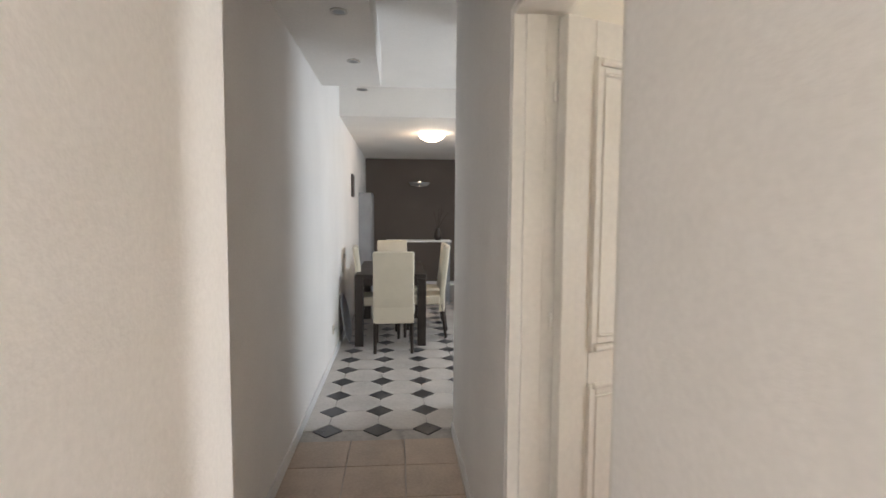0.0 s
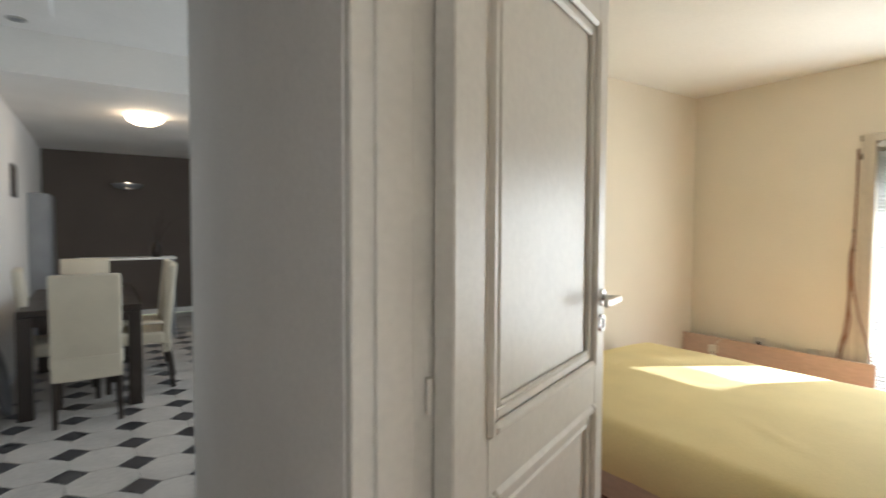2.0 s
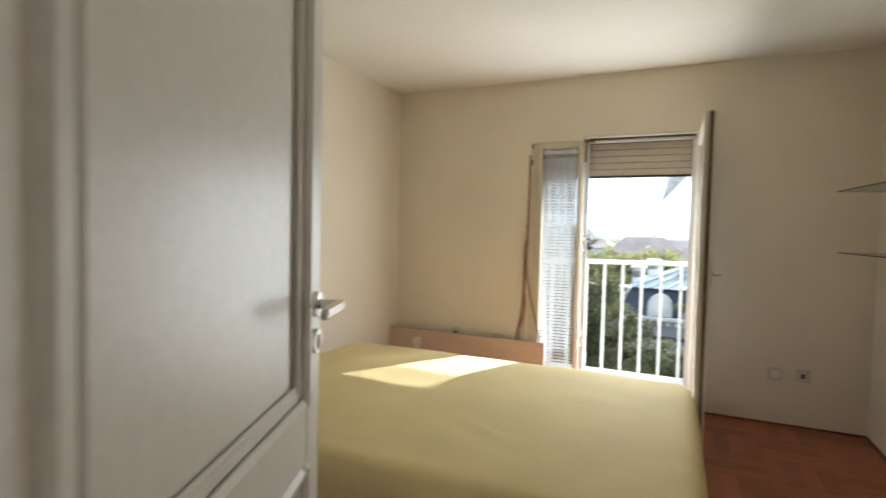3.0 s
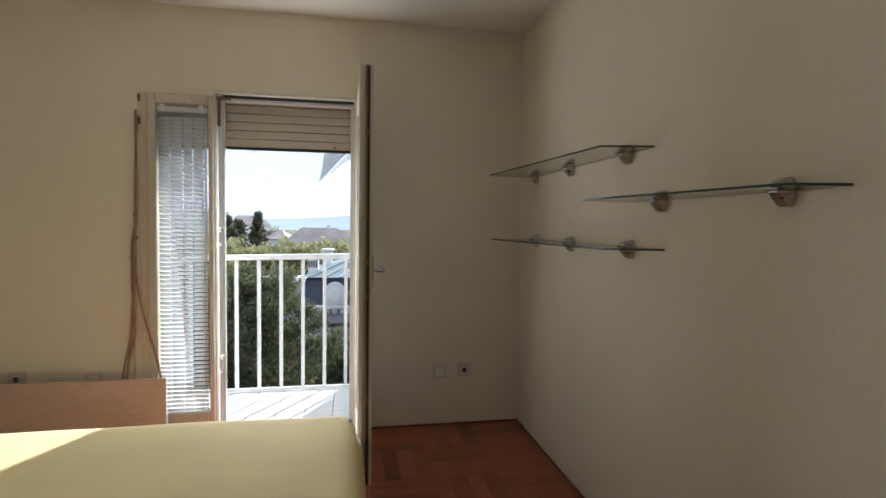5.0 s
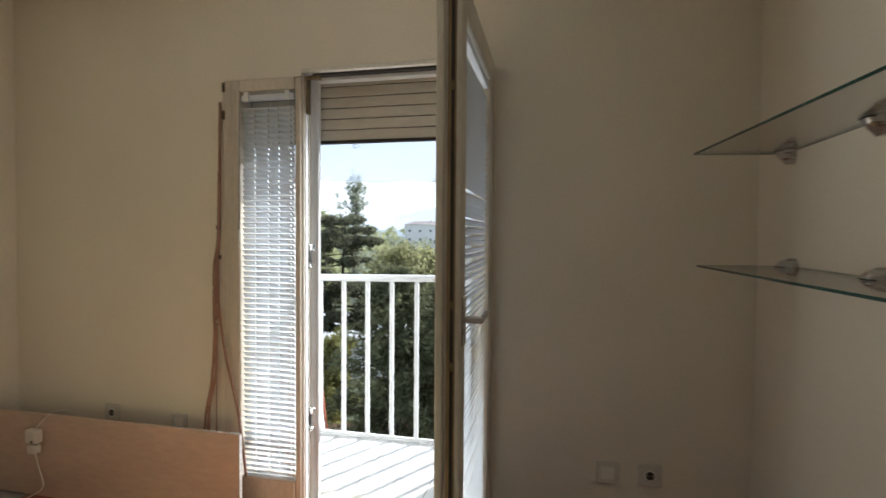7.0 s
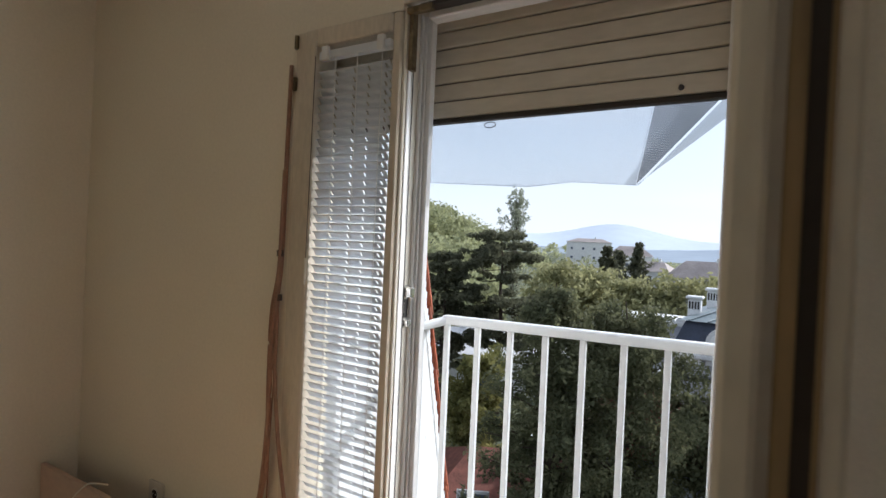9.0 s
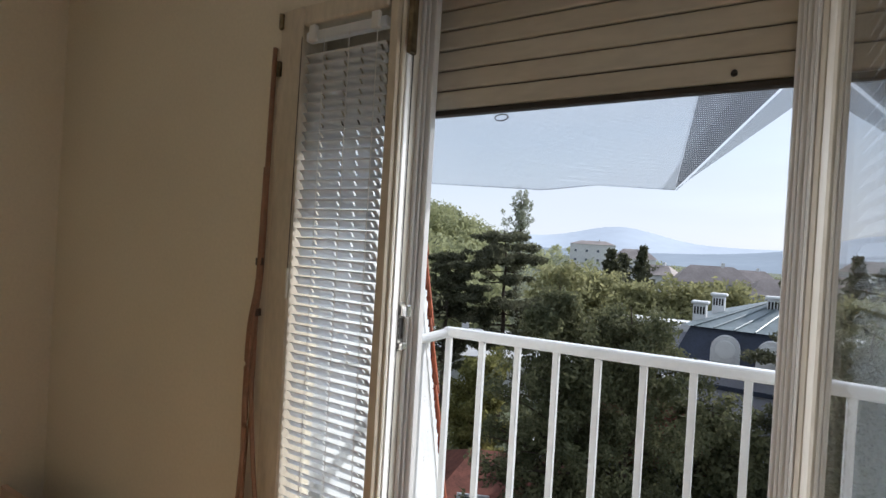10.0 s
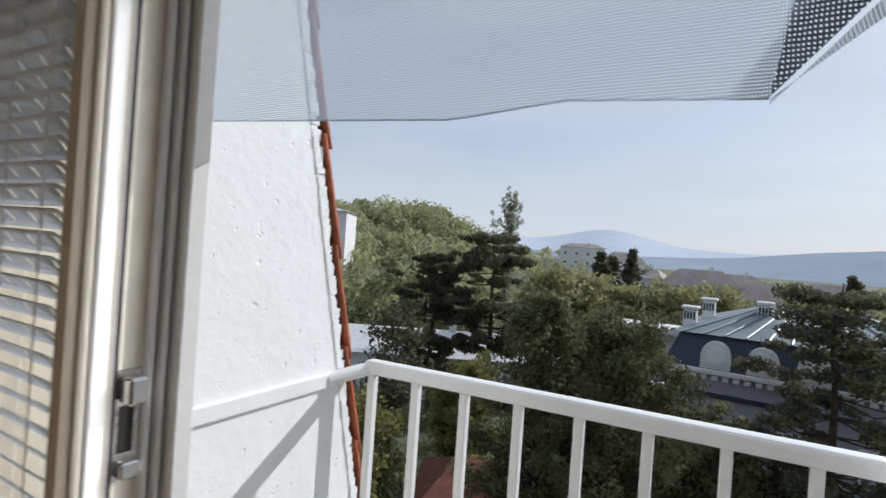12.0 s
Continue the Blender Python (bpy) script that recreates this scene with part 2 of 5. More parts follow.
# hills: aerial haze is put into the base colour, paler with distance
M_HILL_HAZE = mat("distant_hill_haze_blue", (0.34, 0.385, 0.44), 1.0, vary=0.07, scale=0.004, fine=0.03, spec=0.0)
M_HILL_FAR_HAZE = mat("farthest_hill_haze_pale", (0.58, 0.63, 0.70), 1.0, vary=0.05, scale=0.003, fine=0.02, spec=0.0)


def glass_mat(name, tint, rough=0.0, body=0.0):
    m = bpy.data.materials.new(name)
    m.use_nodes = True
    t = m.node_tree
    n, l = t.nodes, t.links
    out = n["Material Output"]
    n.remove(n["Principled BSDF"])
    tr = n.new("ShaderNodeBsdfTransparent")
    tr.inputs[0].default_value = (*tint, 1)
    gl = n.new("ShaderNodeBsdfGlossy")
    gl.inputs["Roughness"].default_value = rough
    fr = n.new("ShaderNodeLayerWeight")
    fr.inputs[0].default_value = 0.5
    pw = n.new("ShaderNodeMath")
    pw.operation = "POWER"
    pw.inputs[1].default_value = 3.4
    l.new(fr.outputs["Facing"], pw.inputs[0])
    ad = n.new("ShaderNodeMath")
    ad.operation = "MULTIPLY_ADD"
    ad.inputs[1].default_value, ad.inputs[2].default_value = 0.9, 0.035
    l.new(pw.outputs[0], ad.inputs[0])
    mx = n.new("ShaderNodeMixShader")
    l.new(ad.outputs[0], mx.inputs[0])
    l.new(tr.outputs[0], mx.inputs[1])
    l.new(gl.outputs[0], mx.inputs[2])
    l.new(mx.outputs[0], out.inputs[0])
    return m


M_SUN_BLOCK = mat("white_sun_blocking_sheet", (0.85, 0.85, 0.84), 0.9, vary=0.04)
M_GLASS = glass_mat("window_glass", (0.97, 0.98, 0.98))
M_SHELFGLASS = glass_mat("greenish_shelf_glass", (0.985, 0.992, 0.988), 0.01)


def thin_lit(m, c, share):
    """Lets part of the light through a thin sheet."""
    n, l = m.node_tree.nodes, m.node_tree.links
    tl = n.new("ShaderNodeBsdfTranslucent")
    tl.inputs[0].default_value = (*c, 1)
    mx = n.new("ShaderNodeMixShader")
    mx.inputs[0].default_value = share
    l.new(n["Principled BSDF"].outputs[0], mx.inputs[1])
    l.new(tl.outputs[0], mx.inputs[2])
    l.new(mx.outputs[0], n["Material Output"].inputs[0])


thin_lit(M_BLIND, (0.80, 0.84, 0.90), 0.26)


def net_mat(name, cover, c, pitch=130.0, tangle=1.0):
    """A woven shade net: threads with gaps between them."""
    m = bpy.data.materials.new(name)
    m.use_nodes = True
    t = m.node_tree
    n, l = t.nodes, t.links
    b = n["Principled BSDF"]
    b.inputs["Base Color"].default_value = (*c, 1)
    b.inputs["Roughness"].default_value = 0.8
    tl = n.new("ShaderNodeBsdfTranslucent")
    tl.inputs[0].default_value = (*c, 1)
    m1 = n.new("ShaderNodeMixShader")
    m1.inputs[0].default_value = 0.55
    l.new(b.outputs[0], m1.inputs[1])
    l.new(tl.outputs[0], m1.inputs[2])
    tr = n.new("ShaderNodeBsdfTransparent")
    geo = n.new("ShaderNodeNewGeometry")
    facs = []
    for d, s in (("X", pitch), ("Z", pitch * 0.8)):
        w = n.new("ShaderNodeTexWave")
        w.bands_direction = d
        w.inputs["Scale"].default_value = s
        w.inputs["Distortion"].default_value = tangle
        w.inputs["Detail Scale"].default_value = 0.6
        l.new(geo.outputs["Position"], w.inputs["Vector"])
        facs.append(w.outputs["Fac"])
    mx = n.new("ShaderNodeMath")
    mx.operation = "MAXIMUM"
    l.new(facs[0], mx.inputs[0])
    l.new(facs[1], mx.inputs[1])
    sc = n.new("ShaderNodeMath")
    sc.operation = "MULTIPLY"
    sc.inputs[1].default_value = cover
    sc.use_clamp = True
    l.new(mx.outputs[0], sc.inputs[0])
    m2 = n.new("ShaderNodeMixShader")
    l.new(sc.outputs[0], m2.inputs[0])
    l.new(tr.outputs[0], m2.inputs[1])
    l.new(m1.outputs[0], m2.inputs[2])
    l.new(m2.outputs[0], n["Material Output"].inputs[0])
    return m


M_NET = net_mat("pale_shade_net", 0.90, (0.43, 0.49, 0.57))
# same net doubled over; its darker look is put into the thread colour
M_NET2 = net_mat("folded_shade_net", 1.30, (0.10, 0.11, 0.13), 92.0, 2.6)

# ---- building helpers ----
ORIGIN = {}


def thing(name, at, label, category, group="", kind=""):
    e = new(name)
    e.location = at
    e.empty_display_size = 0.1
    ORIGIN[e.name] = Vector(at)
    return tagged(e, label, category, group, kind)


def link_mesh(name, bm, material, smooth=False):
    me = bpy.data.meshes.new(name)
    bmesh.ops.recalc_face_normals(bm, faces=bm.faces)
    bm.to_mesh(me)
    bm.free()
    if smooth:
        for p in me.polygons:
            p.use_smooth = True
    me.materials.append(material)
    return me


def part(name, bm, material, parent, label="", smooth=False):
    o = ORIGIN[parent.name]
    bmesh.ops.translate(bm, verts=bm.verts, vec=-o)
    ob = new(name, link_mesh(name, bm, material, smooth))
    ob.parent = parent
    ORIGIN[ob.name] = o
    return tagged(ob, label)


def solo(name, bm, material, label, category, kind="", group="", smooth=False):
    ob = new(name, link_mesh(name, bm, material, smooth))
    ORIGIN[ob.name] = Vector((0, 0, 0))
    return tagged(ob, label, category, group, kind)


def setting(name, bm, material, label, category="structure"):
    return solo(name, bm, material, label, category, kind="structure")


def box(x0, x1, y0, y1, z0, z1, bevel=0.0, bm=None, seg=1):
    own = bm if bm is not None else bmesh.new()
    r = bmesh.ops.create_cube(own, size=1.0)
    m = Matrix.Translation(((x0 + x1) / 2, (y0 + y1) / 2, (z0 + z1) / 2)) @ Matrix.Diagonal((x1 - x0, y1 - y0, z1 - z0, 1))
    bmesh.ops.transform(own, matrix=m, verts=r["verts"])
    if bevel:
        vs = set(r["verts"])
        es = [e for e in own.edges if e.verts[0] in vs and e.verts[1] in vs]
        bmesh.ops.bevel(own, geom=es, offset=bevel, segments=seg, affect="EDGES", profile=0.5)
    return own


def turned(bm, at, angle):
    """Turns a bmesh about the upright line through at."""
    bmesh.ops.rotate(bm, verts=bm.verts, cent=at, matrix=Matrix.Rotation(angle, 3, "Z"))
    return bm


def rod(p, q, r0, r1=None, seg=12, bm=None):
    own = bm if bm is not None else bmesh.new()
    p, q = Vector(p), Vector(q)
    d = q - p
    r = bmesh.ops.create_cone(own, cap_ends=True, segments=seg, radius1=r0, radius2=r0 if r1 is None else r1, depth=d.length)
    m = Matrix.Translation((p + q) / 2) @ d.to_track_quat("Z", "Y").to_matrix().to_4x4()
    bmesh.ops.transform(own, matrix=m, verts=r["verts"])
    return own


def prism(outline, z0, z1, bevel=0.0):
    """Upright prism over a plan outline."""
    bm = bmesh.new()
    f = bm.faces.new([bm.verts.new((x, y, z0)) for x, y in outline])
    r = bmesh.ops.extrude_face_region(bm, geom=[f])
    bmesh.ops.translate(bm, verts=[g for g in r["geom"] if isinstance(g, bmesh.types.BMVert)], vec=(0, 0, z1 - z0))
    if bevel:
        bmesh.ops.bevel(bm, geom=list(bm.edges), offset=bevel, segments=1, affect="EDGES")
    return bm


def plate_x(outline, x0, x1):
    """A slab with a (y, z) outline between two x."""
    bm = bmesh.new()
    f = bm.faces.new([bm.verts.new((x0, y, z)) for y, z in outline])
    r = bmesh.ops.extrude_face_region(bm, geom=[f])
    bmesh.ops.translate(bm, verts=[g for g in r["geom"] if isinstance(g, bmesh.types.BMVert)], vec=(x1 - x0, 0, 0))
    return bm


def lathe(profile, seg=28, at=(0, 0, 0)):
    """A turned body from (radius, height) pairs."""
    bm = bmesh.new()
    rings = []
    for r, z in profile:
        rings.append([bm.verts.new((at[0] + r * math.cos(2 * math.pi * i / seg), at[1] + r * math.sin(2 * math.pi * i / seg), at[2] + z)) for i in range(seg)])
    for a, b in zip(rings, rings[1:]):
        for i in range(seg):
            bm.faces.new((a[i], a[(i + 1) % seg], b[(i + 1) % seg], b[i]))
    bm.faces.new(rings[0])
    bm.faces.new(rings[-1])
    return bm


def tube(points, r, seg=8):
    """A round cable along points, as one mesh."""
    bm = bmesh.new()
    rings = []
    pts = [Vector(p) for p in points]
    for i, p in enumerate(pts):
        d = (pts[min(i + 1, len(pts) - 1)] - pts[max(i - 1, 0)]).normalized()
        q = d.to_track_quat("Z", "Y")
        rings.append([bm.verts.new(p + q @ Vector((r * math.cos(2 * math.pi * k / seg), r * math.sin(2 * math.pi * k / seg), 0))) for k in range(seg)])
    for a, b in zip(rings, rings[1:]):
        for k in range(seg):
            bm.faces.new((a[k], a[(k + 1) % seg], b[(k + 1) % seg], b[k]))
    bm.faces.new(rings[0])
    bm.faces.new(rings[-1])
    return bm


def curve_points(keys, steps=10):
    """Smooth points through keys (Catmull-Rom)."""
    k = [Vector(p) for p in keys]
    k = [k[0] * 2 - k[1]] + k + [k[-1] * 2 - k[-2]]
    out = []
    for a, b, c, d in zip(k, k[1:], k[2:], k[3:]):
        for s in range(steps):
            t = s / steps
            out.append(0.5 * ((2 * b) + (c - a) * t + (2 * a - 5 * b + 4 * c - d) * t * t + (3 * b - a - 3 * c + d) * t ** 3))
    out.append(k[-2])
    return out


# ---- the setting: rooms ----
WY = 3.80            # room side of the window wall
XR, XL = 1.845, -1.70
CEIL = 2.537
DY0, DY1 = -0.46, -0.30  # door wall
setting("floor", box(XL, XR, DY1, WY, -0.12, -0.012), M_GROUT, "subfloor under the bedroom parquet", "floor")
setting("ceiling", box(XL, XR + 0.15, DY1, WY + 0.2, CEIL, CEIL + 0.15), M_CEIL, "plain cream bedroom ceiling", "ceiling")
setting("wall_left", box(XL - 0.16, XL, DY1, WY + 0.2, -0.12, 2.86), M_CREAM, "plain cream painted bedroom wall", "wall")
setting("wall_right", box(XR, XR + 0.16, DY1, WY + 0.2, -0.12, CEIL), M_CREAM, "plain cream painted bedroom wall with glass shelves", "wall")
FX0, FX1, FTOP = -0.450, 0.815, 2.066
setting("wall_window_west", box(XL, FX0, WY, WY + 0.2, -0.12, CEIL), M_CREAM, "cream painted wall beside the balcony door", "wall")
setting("wall_window_east", box(FX1, XR, WY, WY + 0.2, -0.12, CEIL), M_CREAM, "cream painted wall with two sockets", "wall")
setting("wall_window_lintel", box(FX0, FX1, WY, WY + 0.2, FTOP, CEIL), M_CREAM, "cream painted lintel above the balcony door", "wall")
setting("wall_window_lintel_west", box(FX0, -0.046, WY, WY + 0.2, 2.031, FTOP), M_CREAM, "cream painted lintel above the side light", "wall")
JX0, JX1, JTOP = 0.247, 1.09, 2.06
setting("wall_door_west", box(-1.341, JX0, DY0, DY1, 0, 2.74), M_HALLWALL, "pale painted corridor wall beside the bedroom door", "wall")
setting("wall_door_step", box(XL - 0.16, -1.341, -0.33, DY1, 0, 2.74), M_HALLWALL, "recessed stretch of the pale hall wall", "wall")
setting("wall_door_east", box(JX1, 3.4, DY0, DY1, 0, 2.74), M_HALLWALL, "pale painted corridor wall", "wall")
setting("wall_door_lintel", box(JX0, JX1, DY0, DY1, JTOP, 2.74), M_HALLWALL, "painted lintel above the bedroom door", "wall")
CY = -1.435
setting("wall_corridor", box(-8.10, 1.02, CY - 0.15, CY, 0, 2.74), M_HALLWALL, "long pale corridor wall", "wall")
setting("wall_corridor_near", box(1.02, 3.4, -1.24, -1.09, 0, 2.74), M_HALLWALL, "pale corridor wall standing forward", "wall")
setting("wall_corridor_return", box(1.02, 1.17, CY, -1.24, 0, 2.74), M_HALLWALL, "short return of the corridor wall", "wall")
# end wall out of view; its opening is added to house the fill
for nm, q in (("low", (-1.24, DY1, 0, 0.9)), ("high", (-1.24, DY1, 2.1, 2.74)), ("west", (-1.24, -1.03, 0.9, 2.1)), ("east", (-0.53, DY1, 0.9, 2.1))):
    setting("wall_corridor_end_" + nm, box(3.4, 3.55, *q), M_HALLWALL, "end wall of the corridor round an opening added for the fill lamp", "wall")
setting("ceiling_corridor", box(-3.72, 3.55, CY - 0.15, DY1, 2.74, 2.86), M_HALLWALL, "plain white corridor ceiling", "ceiling")
setting("ceiling_hall", box(-3.72, XL - 0.16, DY1, 2.65, 2.74, 2.86), M_HALLWALL, "plain white hall ceiling", "ceiling")
setting("ceiling_dining", box(-8.10, -3.72, CY - 0.15, 2.65, 2.43, 2.86), M_HALLWALL, "lower ceiling above the dining table", "ceiling")
setting("wall_dining_end", box(-8.25, -8.10, CY - 0.15, 2.65, 0, 2.86), M_TAUPE, "dark taupe end wall of the dining area", "wall")
HW0, HW1 = -3.95, -2.25
setting("wall_hall_north_west", box(-8.10, HW0, 2.5, 2.65, 0, 2.74), M_HALLWALL, "pale hall wall", "wall")
setting("wall_hall_north_east", box(HW1, XL - 0.16, 2.5, 2.65, 0, 2.74), M_HALLWALL, "pale hall wall", "wall")
setting("wall_hall_north_low", box(HW0, HW1, 2.5, 2.65, 0, 0.85), M_HALLWALL, "pale wall below the hall window", "wall")
setting("wall_hall_north_high", box(HW0, HW1, 2.5, 2.65, 2.15, 2.74), M_HALLWALL, "pale wall above the hall window", "wall")
# unseen sheet added to keep direct sun out of the hall
setting("window_2_curtain", box(HW0 - 0.05, HW1 + 0.05, 2.515, 2.525, 0.80, 2.2), M_SUN_BLOCK, "white sheet added over the hall window to block the sun", "curtain")
setting("trim_bulkhead", box(-2.45, 1.016, CY, -0.955, 2.44, 2.74, 0.004), M_HALLWALL, "white boxed ceiling bulkhead with spotlights", "bulkhead")

# ---- balcony door unit ----
unit = thing("window_1", (0.18, WY, 0), "aged white balcony door frame with a narrow fixed side light", "window", kind="structure")
Y0, Y1 = 3.795, 3.915
part("frame_post", box(FX0, -0.405, Y0, Y1, 0.02, 2.030, 0.004), M_SASH, unit)
part("frame_head", box(-0.046, 0.78, Y0 + 0.002, Y1, 2.045, FTOP, 0.004), M_OLDWHITE, unit)
mull = part("mullion", box(-0.046, -0.034, Y0 + 0.010, 3.912, 0.02, 2.043, 0.003), M_OLDWHITE, unit)
for ya, yb, xo in ((3.812, 3.828, -0.028), (3.834, 3.838, -0.031), (3.868, 3.876, -0.024), (3.881, 3.887, -0.018), (3.892, 3.916, -0.006)):
    part("rib", box(-0.034, xo, ya, yb, 0.022, 2.04, 0.002), M_WHITE, mull)
part("seal", box(-0.0365, -0.030, 3.836, 3.840, 0.03, 2.035), M_SEAL_SHADE, mull)
post = part("frame_post", box(0.772, FX1, Y0 + 0.03, Y1 + 0.04, 0.02, 2.045, 0.006), M_OLDWHITE, unit)
for ya, yb, xo in ((3.832, 3.846, 0.766), (3.852, 3.866, 0.762), (3.872, 3.890, 0.755), (3.897, 3.915, 0.750), (3.920, 3.950, 0.743)):
    part("rib", box(xo, 0.772, ya, yb, 0.022, 2.044, 0.003), M_WHITE, post)
part("head_lip", box(0.0, 0.76, 3.855, 3.90, 2.018, 2.044, 0.004), M_WHITE, unit)
part("head_seal", box(0.0, 0.76, 3.815, 3.85, 2.034, 2.0445), M_SEAL_SHADE, unit)
part("sill", box(FX0, FX1, Y0 - 0.01, 4.0, -0.02, 0.02, 0.004), M_OLDWHITE, unit)
part("threshold", box(0.006, 0.762, 3.86, 3.90, 0.02, 0.042, 0.004), M_GREYMETAL, unit, "worn metal threshold strip")
# side light sash: two stiles, top and deep bottom rail
SX0, SX1, SZ0, SZ1 = -0.405, -0.046, 0.025, 2.028
part("stile", box(SX0, -0.358, Y0 - 0.008, Y1 - 0.03, SZ0, SZ1, 0.005), M_SASH, unit)
part("stile", box(-0.077, SX1, Y0 + 0.002, Y1 - 0.03, SZ0, SZ1, 0.005), M_SASH, unit)
part("top_rail", box(-0.358, -0.077, Y0 - 0.006, Y1 - 0.03, 1.975, SZ1, 0.004), M_SASH, unit)
part("bottom_rail", box(-0.358, -0.077, Y0 - 0.006, Y1 - 0.03, SZ0, 0.155, 0.004), M_SASH, unit)
pane = part("pane", box(-0.358, -0.077, 3.862, 3.867, 0.155, 1.975), M_GLASS, unit)
pane.visible_shadow = False
for z in (2.0, 1.87):
    part("hinge", rod((FX0 + 0.006, Y0 - 0.004, z - 0.02), (FX0 + 0.006, Y0 - 0.004, z + 0.02), 0.007), M_BRASS, unit)
part("corner_fitting", box(-0.03, 0.05, 3.79, 3.812, 2.012, 2.03, 0.003), M_BRASS, unit)
part("corner_plate", box(-0.024, -0.011, 3.798, 3.824, 1.86, 2.02, 0.002), M_BRASS, unit)
for z in (1.235, 0.46):
    kp = part("strike_plate", box(-0.0355, -0.031, 3.838, 3.866, z - 0.085, z + 0.035, 0.001), M_STEEL, unit)
    part("latch_box", box(-0.031, -0.008, 3.842, 3.862, z + 0.0, z + 0.030, 0.003), M_CHROME, kp)
    part("slot", box(-0.0312, -0.0300, 3.844, 3.860, z - 0.055, z - 0.004), M_HOLE, kp)
    part("latch_foot", box(-0.031, -0.016, 3.842, 3.862, z - 0.080, z - 0.062, 0.002), M_CHROME, kp)


def venetian_blind(name, x0, x1, z0, z1, y, slat, pitch, tilt, label):
    b = thing(name, ((x0 + x1) / 2, y, z0), label, "blind")
    part("head_rail", box(x0, x1, y - 0.012, y + 0.012, z1 - 0.026, z1, 0.003), M_BLIND, b)
    part("bottom_rail", box(x0, x1, y - 0.010, y + 0.010, z0, z0 + 0.012, 0.003), M_BLIND, b)
    for x in (x0 + 0.03, x1 - 0.03):
        part("bracket", box(x - 0.012, x + 0.012, y - 0.020, y - 0.006, z1 - 0.03, z1 + 0.012, 0.002), M_WHITE, b)
    bm = bmesh.new()
    # cord holes pierced through each slat
    xs = [x0 + 0.002]
    for u in (0.24, 0.50, 0.70, 0.93):
        xs += [x0 + u * (x1 - x0) - 0.003, x0 + u * (x1 - x0) + 0.003]
    xs.append(x1 - 0.002)
    # one curved slat, shared by all
    rows = []
    for k in range(5):
        s = (k / 4 - 0.5) * slat
        rise = 0.0022 * (1 - (2 * k / 4 - 1) ** 2)
        v = Vector((0, s, rise))
        v.rotate(Euler((tilt, 0, 0)))
        rows.append([bm.verts.new((x, v.y, v.z)) for x in xs])
    for k, (a, c) in enumerate(zip(rows, rows[1:])):
        for m in range(len(xs) - 1):
            if m % 2 == 0 or k not in (1, 2):
                bm.faces.new((a[m], a[m + 1], c[m + 1], c[m]))
    r = bmesh.ops.extrude_face_region(bm, geom=list(bm.faces))
    bmesh.ops.translate(bm, verts=[g for g in r["geom"] if isinstance(g, bmesh.types.BMVert)], vec=(0, 0, 0.0008))
    bmesh.ops.translate(bm, verts=bm.verts, vec=(-ORIGIN[b.name].x, 0, 0))
    me = link_mesh("slat", bm, M_BLIND, True)
    n = int((z1 - z0 - 0.05) / pitch)
    rnd = random.Random(4)
    for i in range(n):
        ob = new("slat", me)
        ob.parent = b
        ob.location = (0, 0, 0.025 + i * pitch)
        ob.rotation_euler = (rnd.uniform(-0.05, 0.05), rnd.uniform(-0.004, 0.004), 0)
    for x in (x0 + 0.07, x0 + 0.5 * (x1 - x0) + 0.02, x1 - 0.025):
        part("ladder_cord", rod((x, y - 0.013, z0 + 0.01), (x, y - 0.013, z1 - 0.02), 0.0011, seg=6), M_WHITE, b)
    return b


venetian_blind("venetian_blind", -0.352, -0.083, 0.152, 1.958, 3.806, 0.029, 0.0255, radians(-50), "white venetian blind with tilted slats on the side light")

# roller shutter behind the opening, half lowered
sh = thing("roller_shutter", (0.18, 3.97, 1.75), "beige roller shutter lowered a short way over the opening", "shutter")
for i in range(6):
    z = 1.765 + i * 0.052
    s = box(-0.46, 0.80, 3.962, 3.976, z, z + 0.049, 0.005, seg=2)
    part("slat", s, M_SHUTTER, sh)
# added dark sheet: shuts out light between slats so the gaps look shaded
part("backing", box(-0.455, 0.795, 3.9765, 3.9795, 1.765, 2.07), M_SEAL_SHADE, sh, "dark sheet added behind the slats as shade in their gaps")
part("end_strip", box(-0.46, 0.80, 3.960, 3.978, 1.748, 1.764, 0.003), M_SEAL_SHADE, sh, "dark end strip of the shutter")
for x in (-0.38, 0.646):
    part("stopper", rod((x, 3.952, 1.782), (x, 3.965, 1.782), 0.005, 0.007), M_SEAL_SHADE, sh)
for x in (-0.47, 0.785):
    part("guide", box(x - 0.012, x + 0.012, 3.955, 3.99, -0.05, 2.1), M_WHITE, sh)
part("lifting_ring", tube([(0.15 + 0.018 * math.cos(a), 3.97, 1.742 - 0.006 + 0.008 * math.sin(a)) for a in np.linspace(0, 6.28, 13)], 0.0015, 6), M_SEAL_SHADE, sh)

# open balcony leaf, hinged at the east post, turned into the room
leaf = thing("balcony_door_leaf", (0.805, 3.82, 0.03), "open white balcony door leaf with worn wooden edge and glass", "door")
HG = Vector((0.808, 3.815, 0))
LW, LZ0, LZ1, LT = 0.805, 0.035, 2.035, 0.058
LEAF_TURN = radians(-0.9)


def leaf_bm(u0, u1, v0, v1, z0, z1, bevel=0.004):
    """u: from the hinge into the room, v: from the outer to the inner face."""
    return turned(box(HG.x - LT / 2 + v0, HG.x - LT / 2 + v1, HG.y - u1, HG.y - u0, z0, z1, bevel), HG, -LEAF_TURN)


part("hinge_stile", leaf_bm(0, 0.085, 0, LT, LZ0, LZ1), M_OLDWHITE, leaf)
st = part("lock_stile", leaf_bm(LW - 0.088, LW - 0.004, 0, LT, LZ0, LZ1), M_OLDWHITE, leaf)
